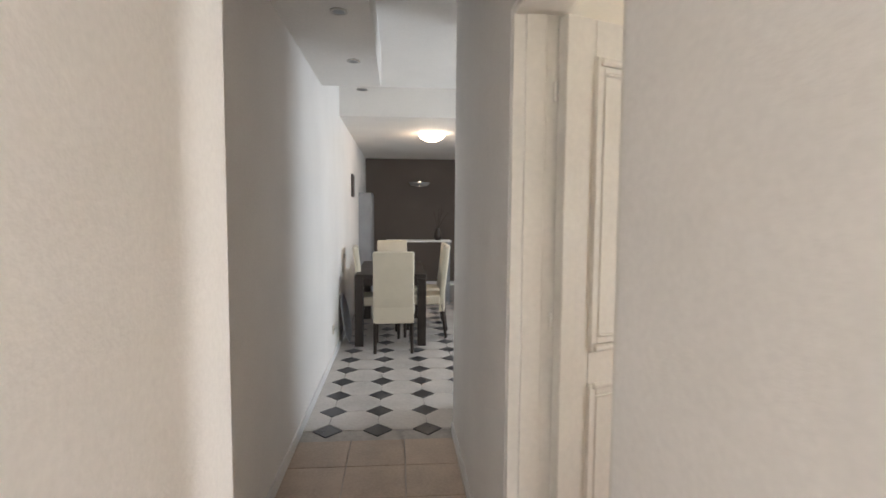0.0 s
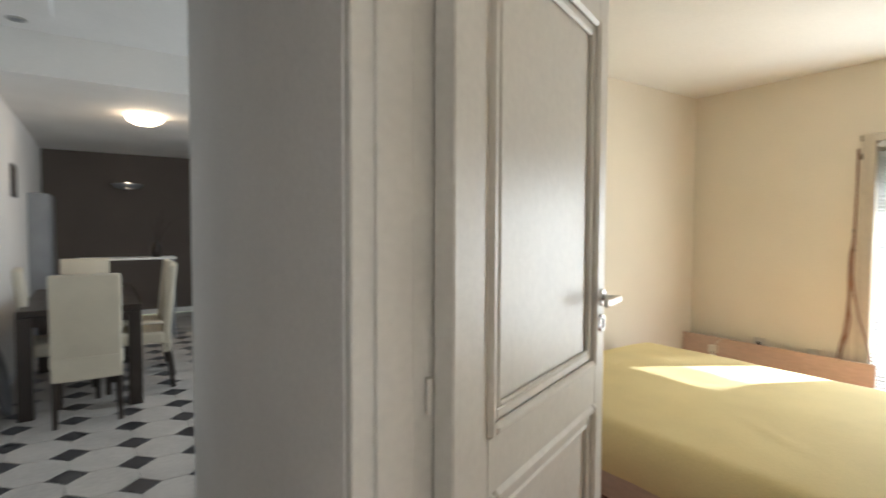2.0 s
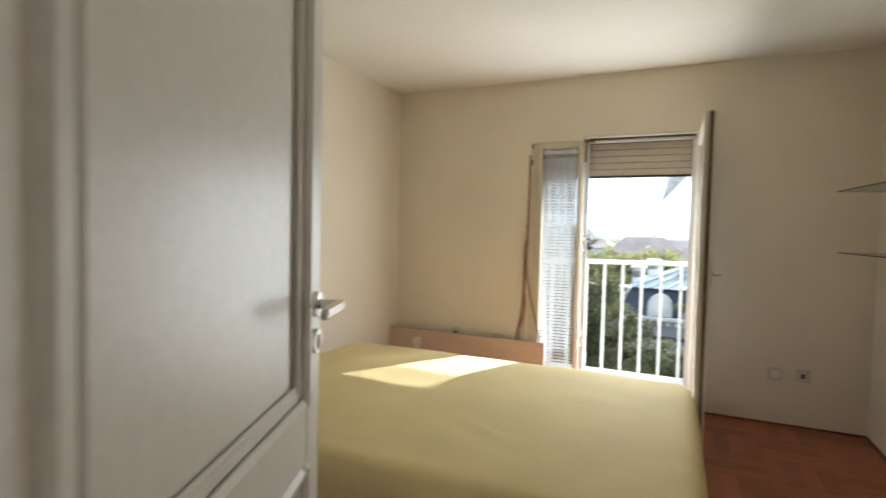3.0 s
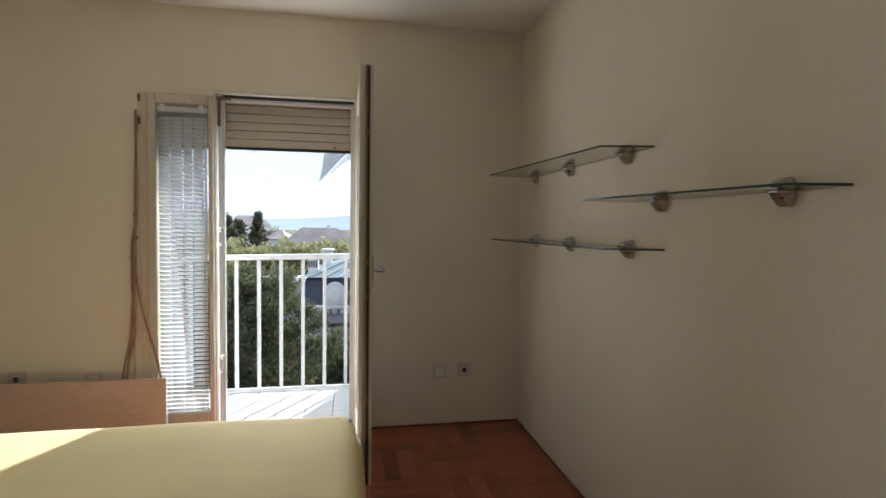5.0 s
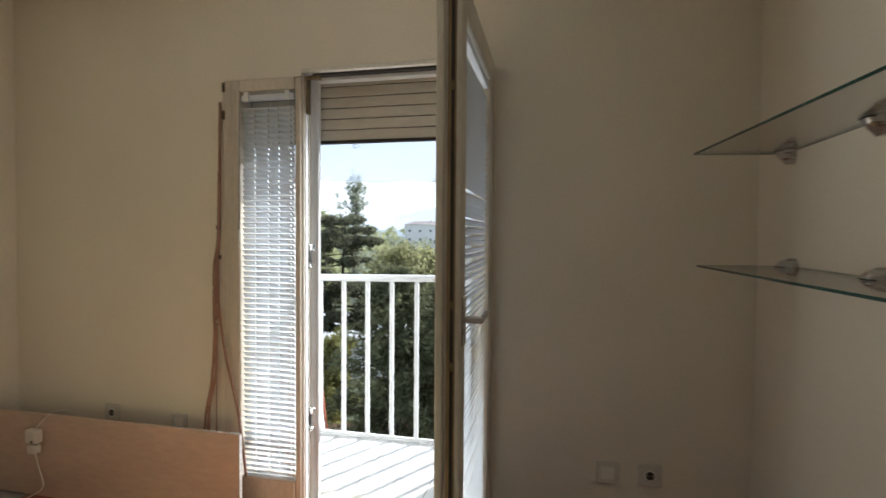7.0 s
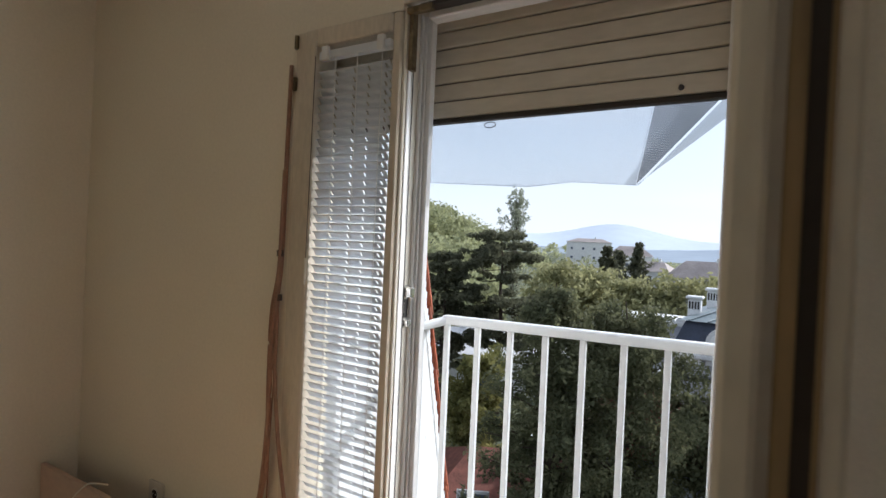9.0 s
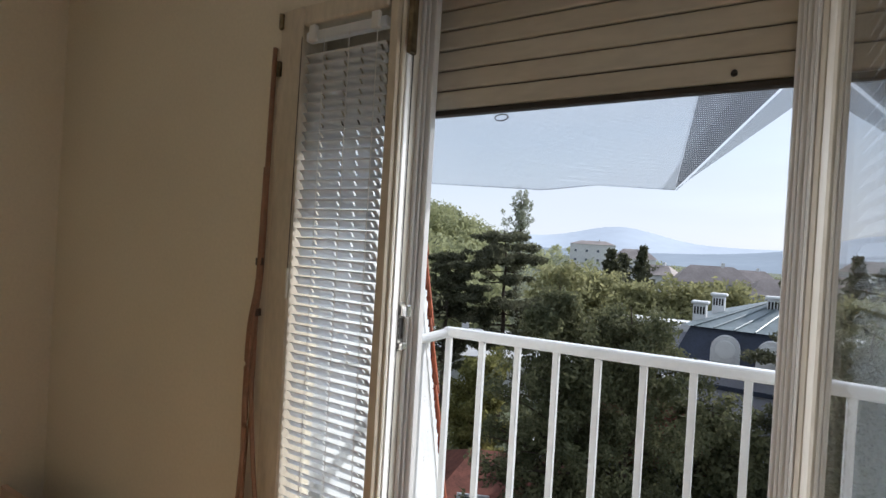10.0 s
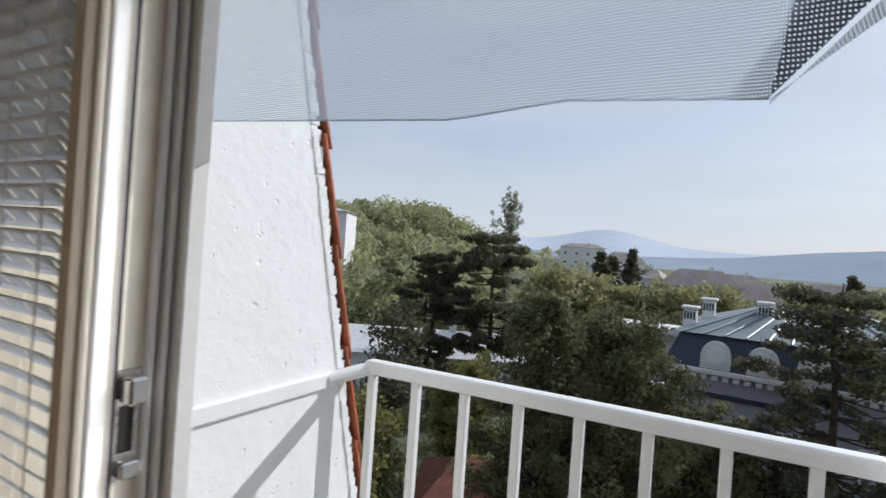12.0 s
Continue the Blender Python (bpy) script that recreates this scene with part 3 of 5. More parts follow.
part("worn_edge", leaf_bm(LW - 0.004, LW, 0.020, LT - 0.014, LZ0, LZ1, 0.001), M_RAWEDGE, st, "bare worn wood of the closing edge")
part("edge_groove", leaf_bm(LW - 0.0035, LW + 0.0012, 0.030, 0.040, LZ0 + 0.01, LZ1 - 0.01, 0), M_SEAL_SHADE, st)
part("outer_lip", leaf_bm(LW - 0.03, LW + 0.012, -0.010, 0.012, LZ0, LZ1, 0.004), M_OLDWHITE, st)
for z in (0.45, 0.95, 1.12, 1.72):
    part("bolt", leaf_bm(LW, LW + 0.006, 0.029, 0.041, z - 0.012, z + 0.012, 0.001), M_BRASS, st)
part("top_rail", leaf_bm(0.085, LW - 0.088, 0, LT, LZ1 - 0.095, LZ1), M_OLDWHITE, leaf)
part("bottom_rail", leaf_bm(0.085, LW - 0.088, 0, LT, LZ0, LZ0 + 0.13), M_OLDWHITE, leaf)
lp = part("pane", leaf_bm(0.085, LW - 0.088, 0.006, 0.011, LZ0 + 0.13, LZ1 - 0.095, 0), M_GLASS, leaf)
for u0, u1, z0, z1 in ((0.085, 0.10, LZ0 + 0.13, LZ1 - 0.095), (LW - 0.103, LW - 0.088, LZ0 + 0.13, LZ1 - 0.095)):
    part("glazing_bead", leaf_bm(u0, u1, 0.014, LT - 0.004, z0, z1, 0.003), M_OLDWHITE, leaf)
hp = part("handle_plate", leaf_bm(LW - 0.062, LW - 0.030, LT, LT + 0.008, 1.00, 1.14, 0.003), M_STEEL, leaf)
part("lever", leaf_bm(LW - 0.056, LW - 0.036, LT + 0.008, LT + 0.055, 1.065, 1.085, 0.004), M_STEEL, hp)
part("grip", leaf_bm(LW - 0.17, LW - 0.036, LT + 0.045, LT + 0.062, 1.066, 1.086, 0.006), M_STEEL, hp)
# blind hung on the inner face of the leaf
lb = thing("leaf_blind", tuple(HG), "white venetian blind hanging on the open leaf", "blind")
n_sl = 74
slat_me = None
for i in range(n_sl):
    z = LZ0 + 0.17 + i * 0.0225
    if slat_me is None:
        s = box(-0.010, 0.010, -(LW - 0.115), -0.115, -0.0007, 0.0007)
        bmesh.ops.rotate(s, verts=s.verts, cent=(0, 0, 0), matrix=Matrix.Rotation(radians(-58), 3, "Y"))
        turned(s, Vector((0, 0, 0)), -LEAF_TURN)
        slat_me = link_mesh("slat", s, M_BLIND)
    ob = new("slat", slat_me)
    ob.parent = lb
    ob.location = (LT / 2 - 0.020, 0, z)
    ob.rotation_euler = (random.uniform(-0.012, 0.012), 0, 0)
part("head_rail", leaf_bm(0.11, LW - 0.112, LT - 0.034, LT - 0.010, LZ1 - 0.135, LZ1 - 0.11, 0.003), M_BLIND, lb)

# ---- bed ----
bed = thing("bed", (-0.36, 2.05, 0), "wide bed with a loose yellow sheet pulled over the mattress", "bed")
BX0, BX1, BY0, BY1, BZ = -1.53, 0.80, 1.13, 2.88, 0.462
base = part("base", box(BX0 + 0.04, BX1 - 0.035, BY0 + 0.05, BY1 - 0.04, 0.09, 0.27, 0.008), M_BEECH, bed, "pale peach laminate bed base")
part("end_board", box(BX1 - 0.034, BX1 + 0.0, BY0 + 0.10, BY1 + 0.16, 0.02, 0.285, 0.005), M_BEECH, bed, "pale peach end board")
for x in (BX0 + 0.12, BX1 - 0.15):
    for y in (BY0 + 0.12, BY1 - 0.12):
        part("leg", rod((x, y, 0), (x, y, 0.09), 0.03), M_WENGE, bed)
bm = bmesh.new()
NX, NY = 72, 56
grid = []
for i in range(NX + 1):
    row = []
    for j in range(NY + 1):
        u, v = i / NX, j / NY
        x, y = BX0 + u * (BX1 - BX0), BY0 + v * (BY1 - BY0)
        ex = min(u, 1 - u) * (BX1 - BX0)
        ey = min(v, 1 - v) * (BY1 - BY0)
        e = min(ex, ey)
        drop = 0.0
        if e < 0.09:
            drop = 0.085 * (1 - math.sqrt(max(0.0, 1 - (1 - e / 0.09) ** 2)))
        # softly rounded corners
        if ex < 0.22 and ey < 0.22:
            d = math.hypot(0.22 - ex, 0.22 - ey)
            if d > 0.2:
                k = 0.2 / d
                x += (0.22 - ex) * (1 - k) * (1 if u < 0.5 else -1)
                y += (0.22 - ey) * (1 - k) * (1 if v < 0.5 else -1)
        p = Vector((x * 1.7, y * 1.7, 0.3))
        wr = 0.010 * noise.noise(p * 1.1) + 0.0022 * noise.noise(Vector((x * 3 + y * 4, y * 5 - x * 3, 1.0)))
        ridge = 0.010 * math.exp(-((x * 0.55 + y - 1.62) / 0.02) ** 2) * math.exp(-((x + 0.02) / 0.16) ** 2)
        row.append(bm.verts.new((x, y, BZ - drop + wr + ridge)))
    grid.append(row)
for i in range(NX):
    for j in range(NY):
        bm.faces.new((grid[i][j], grid[i + 1][j], grid[i + 1][j + 1], grid[i][j + 1]))
edge = [e for e in bm.edges if e.is_boundary]
for dz, inw in ((-0.09, 0.0), (-0.05, 0.012)):
    r = bmesh.ops.extrude_edge_only(bm, edges=edge)
    vs = [g for g in r["geom"] if isinstance(g, bmesh.types.BMVert)]
    for v in vs:
        v.co.z += dz + 0.006 * noise.noise(v.co * 6)
        v.co.x += inw * (1 if v.co.x < -0.3 else -1)
        v.co.y += inw * (1 if v.co.y < 2.0 else -1)
    edge = [g for g in r["geom"] if isinstance(g, bmesh.types.BMEdge) and g.verts[0] in set(vs) and g.verts[1] in set(vs)]
part("sheet", bm, M_SHEET, bed, smooth=True)
part("mattress", box(BX0 + 0.03, BX1 - 0.036, BY0 + 0.03, BY1 - 0.03, 0.27, 0.40, 0.03), M_WHITE, bed, "white mattress under the sheet")

# panel leaning against the window wall
board = thing("laminate_panel", (-1.03, 3.70, 0), "long peach laminate panel with chipped white edge by the wall", "panel")
part("board", box(-1.685, -0.276, 3.655, 3.673, 0.0, 0.407, 0.001), M_BEECH, board)
part("edge_band", box(-0.276, -0.2725, 3.655, 3.673, 0.0, 0.407), M_CHIP, board)
part("top_band", box(-1.685, -0.276, 3.655, 3.673, 0.407, 0.410), M_BEECH, board)
for i, x in enumerate((-0.29, -0.315, -0.38, -0.415, -0.45)):
    part("chip", box(x - 0.010, x + 0.008, 3.657, 3.671, 0.4102, 0.4125, 0.0006), M_CHIP, board)
part("cleat", box(-1.67, -0.30, 3.675, 3.715, 0.0, 0.09, 0.002), M_BEECH, board)


def socket_outlet(x, z, label, holes=True, normal_y=WY, group="sockets by the window"):
    s = thing("wall_socket", (x, normal_y, z), label, "socket", group=group)
    part("plate", box(x - 0.044, x + 0.044, normal_y - 0.011, normal_y, z - 0.044, z + 0.044, 0.003, seg=2), M_SOCKET, s)
    if holes:
        well = lathe([(0.0225, 0), (0.0225, 0.003), (0.019, 0.003)], 24)
        bmesh.ops.rotate(well, verts=well.verts, cent=(0, 0, 0), matrix=Matrix.Rotation(radians(90), 3, "X"))
        bmesh.ops.translate(well, verts=well.verts, vec=(x, normal_y - 0.0108, z))
        part("well", well, M_PLASTIC, s)
        part("well_bottom", rod((x, normal_y - 0.0142, z), (x, normal_y - 0.0136, z), 0.0165, seg=24), M_SEAL_SHADE, s)
        for dx in (-0.0095, 0.0095):
            part("pin_hole", rod((x + dx, normal_y - 0.0147, z), (x + dx, normal_y - 0.0140, z), 0.003, seg=10), M_PLASTIC, s)
    else:
        part("cover", box(x - 0.026, x + 0.026, normal_y - 0.0145, normal_y - 0.0105, z - 0.026, z + 0.026, 0.002), M_PLASTIC, s)
    return s


socket_outlet(1.477, 0.359, "ivory plastic wall socket low on the wall")
socket_outlet(1.316, 0.353, "ivory plastic blank socket cover low on the wall", holes=False)

# two more outlets behind the panel, with a plug and its cord
socket_outlet(-1.095, 0.398, "ivory wall outlet behind the leaning panel", holes=True, group="")
socket_outlet(-0.70, 0.380, "small ivory outlet behind the leaning panel", holes=False, group="")
plug = thing("power_strip", (-1.395, 3.645, 0.30), "white power adapter hanging on a white cord", "adapter")
part("body", box(-1.430, -1.360, 3.610, 3.652, 0.275, 0.345, 0.010, seg=2), M_PLASTIC, plug)
part("plug", box(-1.425, -1.375, 3.615, 3.652, 0.222, 0.268, 0.008, seg=2), M_PLASTIC, plug)
part("hole", rod((-1.385, 3.608, 0.288), (-1.385, 3.611, 0.288), 0.006), M_HOLE, plug)
part("cord", tube(curve_points([(-1.395, 3.635, 0.225), (-1.365, 3.63, 0.15), (-1.345, 3.63, 0.06), (-1.415, 3.60, 0.006)]), 0.003, 6), M_PLASTIC, plug)
part("upper_cord", tube(curve_points([(-1.385, 3.63, 0.345), (-1.335, 3.64, 0.40), (-1.31, 3.665, 0.425), (-1.24, 3.69, 0.43)]), 0.003, 6), M_PLASTIC, plug)

# cables beside the frame
ca = thing("antenna_cable", (-0.47, 3.79, 0.3), "flat brown cable bundle hanging beside the window frame", "cable")
for r, keys in ((0.0065, ((-0.462, 3.790, 1.93), (-0.463, 3.788, 1.60), (-0.464, 3.786, 1.32), (-0.468, 3.780, 1.20), (-0.468, 3.780, 1.06), (-0.462, 3.775, 0.96), (-0.42, 3.765, 0.74), (-0.345, 3.752, 0.47), (-0.30, 3.745, 0.18))),
                (0.0055, ((-0.460, 3.786, 1.90), (-0.464, 3.784, 1.50), (-0.462, 3.782, 1.28), (-0.478, 3.777, 1.15), (-0.480, 3.776, 1.02), (-0.488, 3.775, 0.80), (-0.505, 3.775, 0.60), (-0.535, 3.775, 0.45), (-0.55, 3.772, 0.25))),
                (0.0060, ((-0.463, 3.781, 1.60), (-0.468, 3.779, 1.30), (-0.484, 3.772, 1.16), (-0.486, 3.771, 1.00), (-0.482, 3.770, 0.85), (-0.470, 3.764, 0.66), (-0.515, 3.760, 0.45))),
                (0.0062, ((-0.460, 3.778, 1.55), (-0.464, 3.775, 1.26), (-0.474, 3.769, 1.10), (-0.474, 3.768, 0.98), (-0.476, 3.768, 0.80), (-0.508, 3.768, 0.50), (-0.525, 3.768, 0.30))),
                (0.0022, ((-0.458, 3.790, 1.88), (-0.460, 3.788, 1.40), (-0.466, 3.781, 1.16), (-0.470, 3.779, 0.95), (-0.478, 3.779, 0.70), (-0.482, 3.780, 0.35)))):
    part("strand", tube(curve_points(keys), r, 8), M_CABLE, ca)
for z in (1.34, 1.20):
    part("tie", rod((-0.466, 3.781, z - 0.010), (-0.467, 3.781, z + 0.010), 0.011), M_DARKCABLE, ca)
tw = thing("tilt_wand_cord", (-0.345, 3.78, 1.3), "dark blind cord ending in a small tassel", "cord")
part("cord", rod((-0.352, 3.782, 1.94), (-0.356, 3.780, 1.33), 0.0014, seg=6), M_DARKCABLE, tw)
part("tassel", rod((-0.356, 3.780, 1.33), (-0.357, 3.780, 1.25), 0.0045, 0.003), M_PLASTIC, tw)


# ---- glass shelves on the east wall ----
def glass_shelf(outline, z, brackets, label):
    cx = sum(p[0] for p in outline) / len(outline)
    cy = sum(p[1] for p in outline) / len(outline)
    s = thing("glass_shelf", (XR, cy, z), label, "shelf", group="glass wall shelves")
    gl = part("glass_plate", prism(outline, z - 0.003, z + 0.003), M_SHELFGLASS, s)
    bm = bmesh.new()
    n = len(outline)
    for a, b in zip(outline, outline[1:] + outline[:1]):
        d = (Vector(b) - Vector(a)).normalized()
        q = Vector((-d.y, d.x)) * 0.0016
        vs = [bm.verts.new((p[0] + o * q.x, p[1] + o * q.y, h)) for h in (z - 0.0032, z + 0.0032) for p, o in ((a, -1), (b, -1), (b, 1), (a, 1))]
        for f in ((0, 1, 2, 3), (4, 5, 6, 7), (0, 1, 5, 4), (1, 2, 6, 5), (2, 3, 7, 6), (3, 0, 4, 7)):
            bm.faces.new([vs[k] for k in f])
    part("polished_edge", bm, M_GLASSEDGE, gl)
    for y in brackets:
        br = part("bracket", shelf_clip(y, z), M_STEEL, s, "brushed metal shelf clamp", smooth=False)
        part("jaw_gap", box(XR - 0.053, XR - 0.004, y - 0.0215, y + 0.0215, z - 0.0045, z + 0.0045), M_SEAL_SHADE, br)
    return s


def shelf_clip(y, z):
    """A clamp that tapers from the wall plate, with cut corners."""
    bm = bmesh.new()
    sect = []
    for x, w, h0, h1 in ((XR - 0.001, 0.023, -0.044, 0.030), (XR - 0.018, 0.025, -0.044, 0.030), (XR - 0.044, 0.020, -0.019, 0.019), (XR - 0.051, 0.015, -0.009, 0.010)):
        ring = []
        for sy, sz in ((-1, 0.5), (-0.6, 1), (0.6, 1), (1, 0.5), (1, -0.5), (0.6, -1), (-0.6, -1), (-1, -0.5)):
            hz = (h1 if sz > 0 else -h0) * abs(sz) * (1 if sz > 0 else -1)
            ring.append(bm.verts.new((x, y + sy * w, z + hz)))
        sect.append(ring)
    for a, b in zip(sect, sect[1:]):
        for k in range(8):
            bm.faces.new((a[k], a[(k + 1) % 8], b[(k + 1) % 8], b[k]))
    bm.faces.new(sect[0])
    bm.faces.new(sect[-1])
    return bm


glass_shelf([(XR - 0.002, 3.57), (1.556, 3.535), (1.652, 2.344), (XR - 0.002, 2.30)], 1.593, (3.505, 3.010, 2.472), "upper clear glass shelf with slanting front on three metal clamps")
glass_shelf([(XR - 0.002, 2.43), (1.600, 2.385), (1.705, 1.565), (XR - 0.002, 1.53)], 1.396, (2.235, 1.70), "middle clear glass shelf with dark green edge on metal clamps")
glass_shelf([(XR - 0.002, 3.53), (1.56, 3.48), (1.638, 2.275), (XR - 0.002, 2.222)], 1.216, (3.475, 2.990, 2.44), "lower clear glass shelf with slanting front on three metal clamps")

# ---- bedroom door ----
trim = thing("door_1", (0.68, DY0, 0), "cream painted bedroom door lining and casing", "door frame", kind="structure")
part("lining", box(JX0, JX0 + 0.026, DY0 + 0.002, DY1 + 0.004, 0, JTOP, 0.003), M_GLOSSWHITE, trim)
part("lining", box(JX1 - 0.026, JX1, DY0 + 0.006, DY1 + 0.004, 0, JTOP, 0.003), M_GLOSSWHITE, trim)
part("lining_head", box(JX0 + 0.026, JX1 - 0.026, DY0 + 0.004, DY1 + 0.004, JTOP - 0.026, JTOP, 0.003), M_GLOSSWHITE, trim)
part("door_stop", box(JX0 + 0.026, JX0 + 0.038, -0.42, -0.355, 0, JTOP - 0.026, 0.002), M_GLOSSWHITE, trim)
part("door_stop", box(JX1 - 0.038, JX1 - 0.026, -0.42, -0.355, 0, JTOP - 0.026, 0.002), M_GLOSSWHITE, trim)
HX, HY, DW, DT, DTOP = 0.287, -0.318, 0.802, 0.040, 2.025
DTURN = radians(112.3)


def door_bm(u0, u1, v0, v1, z0, z1, bevel=0.003):
    """u: from the hinge to the latch, v: from the face seen in the corridor."""
    b = box(HX + u0, HX + u1, HY + v0, HY + v1, z0, z1, bevel)
    return turned(b, Vector((HX, HY, 0)), DTURN)


door = thing("bedroom_door", (HX, HY, 0), "open white panelled interior door with two moulded panels", "door")
# faces: v below zero is the side that shows when the door stands open
for u0, u1, nm in ((0.0, 0.115, "hinge_stile"), (DW - 0.078, DW, "latch_stile")):
    part(nm, door_bm(u0, u1, -DT, 0, 0.008, DTOP), M_GLOSSWHITE, door)
for z0, z1, nm in ((0.008, 0.17, "bottom_rail"), (0.862, 0.972, "middle_rail"), (DTOP - 0.115, DTOP, "top_rail")):
    part(nm, door_bm(0.115, DW - 0.078, -DT, 0, z0, z1), M_GLOSSWHITE, door)
for z0, z1 in ((0.17, 0.862), (0.972, DTOP - 0.115)):
    pn = part("panel", door_bm(0.115, DW - 0.078, -DT + 0.012, -0.012, z0, z1, 0), M_GLOSSWHITE, door)
    for side, s in ((-DT, -1), (0.0, 1)):
        # rounded outer moulding, a sloping cove inside it and a thin inner bead
        for inset, w, lo, hi, bev, nm in ((0.0, 0.024, -0.012, 0.009, 0.008, "moulding"), (0.024, 0.022, -0.012, -0.004, 0.003, "cove"), (0.046, 0.010, -0.012, -0.001, 0.004, "bead")):
            a0, a1, b0, b1 = 0.112 + inset, DW - 0.075 - inset, z0 - 0.004 + inset, z1 + 0.004 - inset
            v0, v1 = sorted((side + s * lo, side + s * hi))
            for q in ((a0, a0 + w, b0, b1), (a1 - w, a1, b0, b1), (a0 + w, a1 - w, b0, b0 + w), (a0 + w, a1 - w, b1 - w, b1)):
                part(nm, door_bm(q[0], q[1], v0, v1, q[2], q[3], bev), M_GLOSSWHITE, pn)


def local_rod(p, q, r0, r1=None, seg=14):
    b = rod((HX + p[0], HY + p[1], p[2]), (HX + q[0], HY + q[1], q[2]), r0, r1, seg)
    return turned(b, Vector((HX, HY, 0)), DTURN)


for side, s in ((-DT, -1), (0, 1)):
    uh, zh = DW - 0.034, 1.157
    ro = part("rosette", local_rod((uh, side, zh), (uh, side + s * 0.010, zh), 0.026, 0.024, 24), M_CHROME, door, "satin chrome handle rosette")
    part("neck", local_rod((uh, side + s * 0.008, zh), (uh, side + s * 0.052, zh), 0.0095), M_CHROME, ro)
    lev = door_bm(uh - 0.118, uh + 0.0095, side + s * 0.050 - 0.007, side + s * 0.050 + 0.007, zh - 0.010, zh + 0.010, 0.003)
    part("lever", lev, M_CHROME, ro)
    kr = part("key_rosette", local_rod((uh, side, zh - 0.072), (uh, side + s * 0.008, zh - 0.072), 0.026, 0.024, 24), M_CHROME, door, "satin chrome keyhole rosette")
    part("keyhole", door_bm(uh - 0.003, uh + 0.003, side + s * 0.009 - 0.001, side + s * 0.009 + 0.001, zh - 0.086, zh - 0.060, 0), M_HOLE, kr)
for z in (1.80, 1.075, 0.25):
    part("hinge", rod((HX - 0.004, HY - 0.006, z - 0.03), (HX - 0.004, HY - 0.006, z + 0.03), 0.006), M_GLOSSWHITE, door)
part("latch_plate", door_bm(DW, DW + 0.0015, -0.030, -0.010, 1.05, 1.23, 0), M_STEEL, door)

# ---- skirting ----
for nm, q in (("north", (FX1 + 0.03, XR, WY - 0.014, WY)), ("east", (XR - 0.014, XR, 0.0, WY - 0.014)), ("north_west", (XL, FX0, WY - 0.014, WY)), ("west", (XL, XL + 0.014, DY1, WY - 0.014))):
    setting("baseboard_" + nm, box(*q, 0.0, 0.014, 0.003), M_SKIRT, "narrow brown wooden skirting strip", "skirting")
for nm, q in (("corridor", (-8.09, 1.02, CY, CY + 0.012)), ("pier", (-1.341, JX0, DY0 - 0.012, DY0)), ("end", (-8.10, -8.088, CY + 0.012, 2.5))):
    setting("baseboard_" + nm, box(*q, 0.0, 0.075, 0.003), M_WHITE, "white skirting board along the corridor", "skirting")

# ---- corridor and dining area things ----
for x in (-0.01, -0.85, -1.72, -2.535):
    sp = thing("spotlight", (x, -1.115, 2.44), "small recessed chrome ceiling spotlight, unlit", "spotlight", group="bulkhead spotlights")
    ring = lathe([(0.046, 0), (0.046, -0.006), (0.034, -0.008), (0.030, 0.0)], 24, (x, -1.115, 2.44))
    part("ring", ring, M_STEEL, sp, smooth=True)
    part("bulb_face", rod((x, -1.115, 2.437), (x, -1.115, 2.4335), 0.028, seg=20), M_GREYMETAL, sp)
cl = thing("ceiling_lamp", (-4.83, -0.385, 2.43), "round frosted glass ceiling lamp, lit", "lamp")
part("base", rod((-4.83, -0.385, 2.43), (-4.83, -0.385, 2.40), 0.10, seg=28), M_WHITE, cl)
part("shade", lathe([(0.02, -0.105), (0.08, -0.095), (0.14, -0.065), (0.165, -0.03), (0.15, -0.022)], 32, (-4.83, -0.385, 2.43)), M_LAMPGLASS, cl, smooth=True)
dl = bpy.data.lights.new("ceiling_lamp_bulb", "POINT")
dl.energy, dl.color, dl.shadow_soft_size = 0.9, (1.0, 0.76, 0.52), 0.12
new("ceiling_lamp_bulb", dl).location = (-4.83, -0.385, 2.20)
wl = thing("wall_lamp", (-8.05, -0.42, 2.0), "oval metal wall lamp with a glowing centre", "lamp")
part("bowl", lathe([(0.05, -0.05), (0.15, -0.035), (0.20, 0.02), (0.18, 0.03)], 28, (-7.95, -0.42, 1.95)), M_GREYMETAL, wl, smooth=True)
part("mount", box(-8.10, -8.05, -0.47, -0.37, 1.90, 2.0, 0.005), M_GREYMETAL, wl)
part("glow", rod((-7.85, -0.42, 1.95), (-7.835, -0.42, 1.95), 0.045), M_LAMPGLASS, wl)

TX0, TX1, TY0, TY1 = -5.05, -3.52, -1.27, -0.52
table = thing("dining_table", (-4.3, -0.9, 0), "dark wenge dining table with thick square legs", "table")
part("tabletop", box(TX0, TX1, TY0, TY1, 0.72, 0.765, 0.004), M_WENGE, table)
part("apron", box(TX0 + 0.05, TX1 - 0.05, TY0 + 0.05, TY1 - 0.05, 0.64, 0.719), M_WENGE, table)
for x in (TX0, TX1 - 0.09):
    for y in (TY0, TY1 - 0.09):
        part("leg", box(x, x + 0.09, y, y + 0.09, 0, 0.719, 0.003), M_WENGE, table)


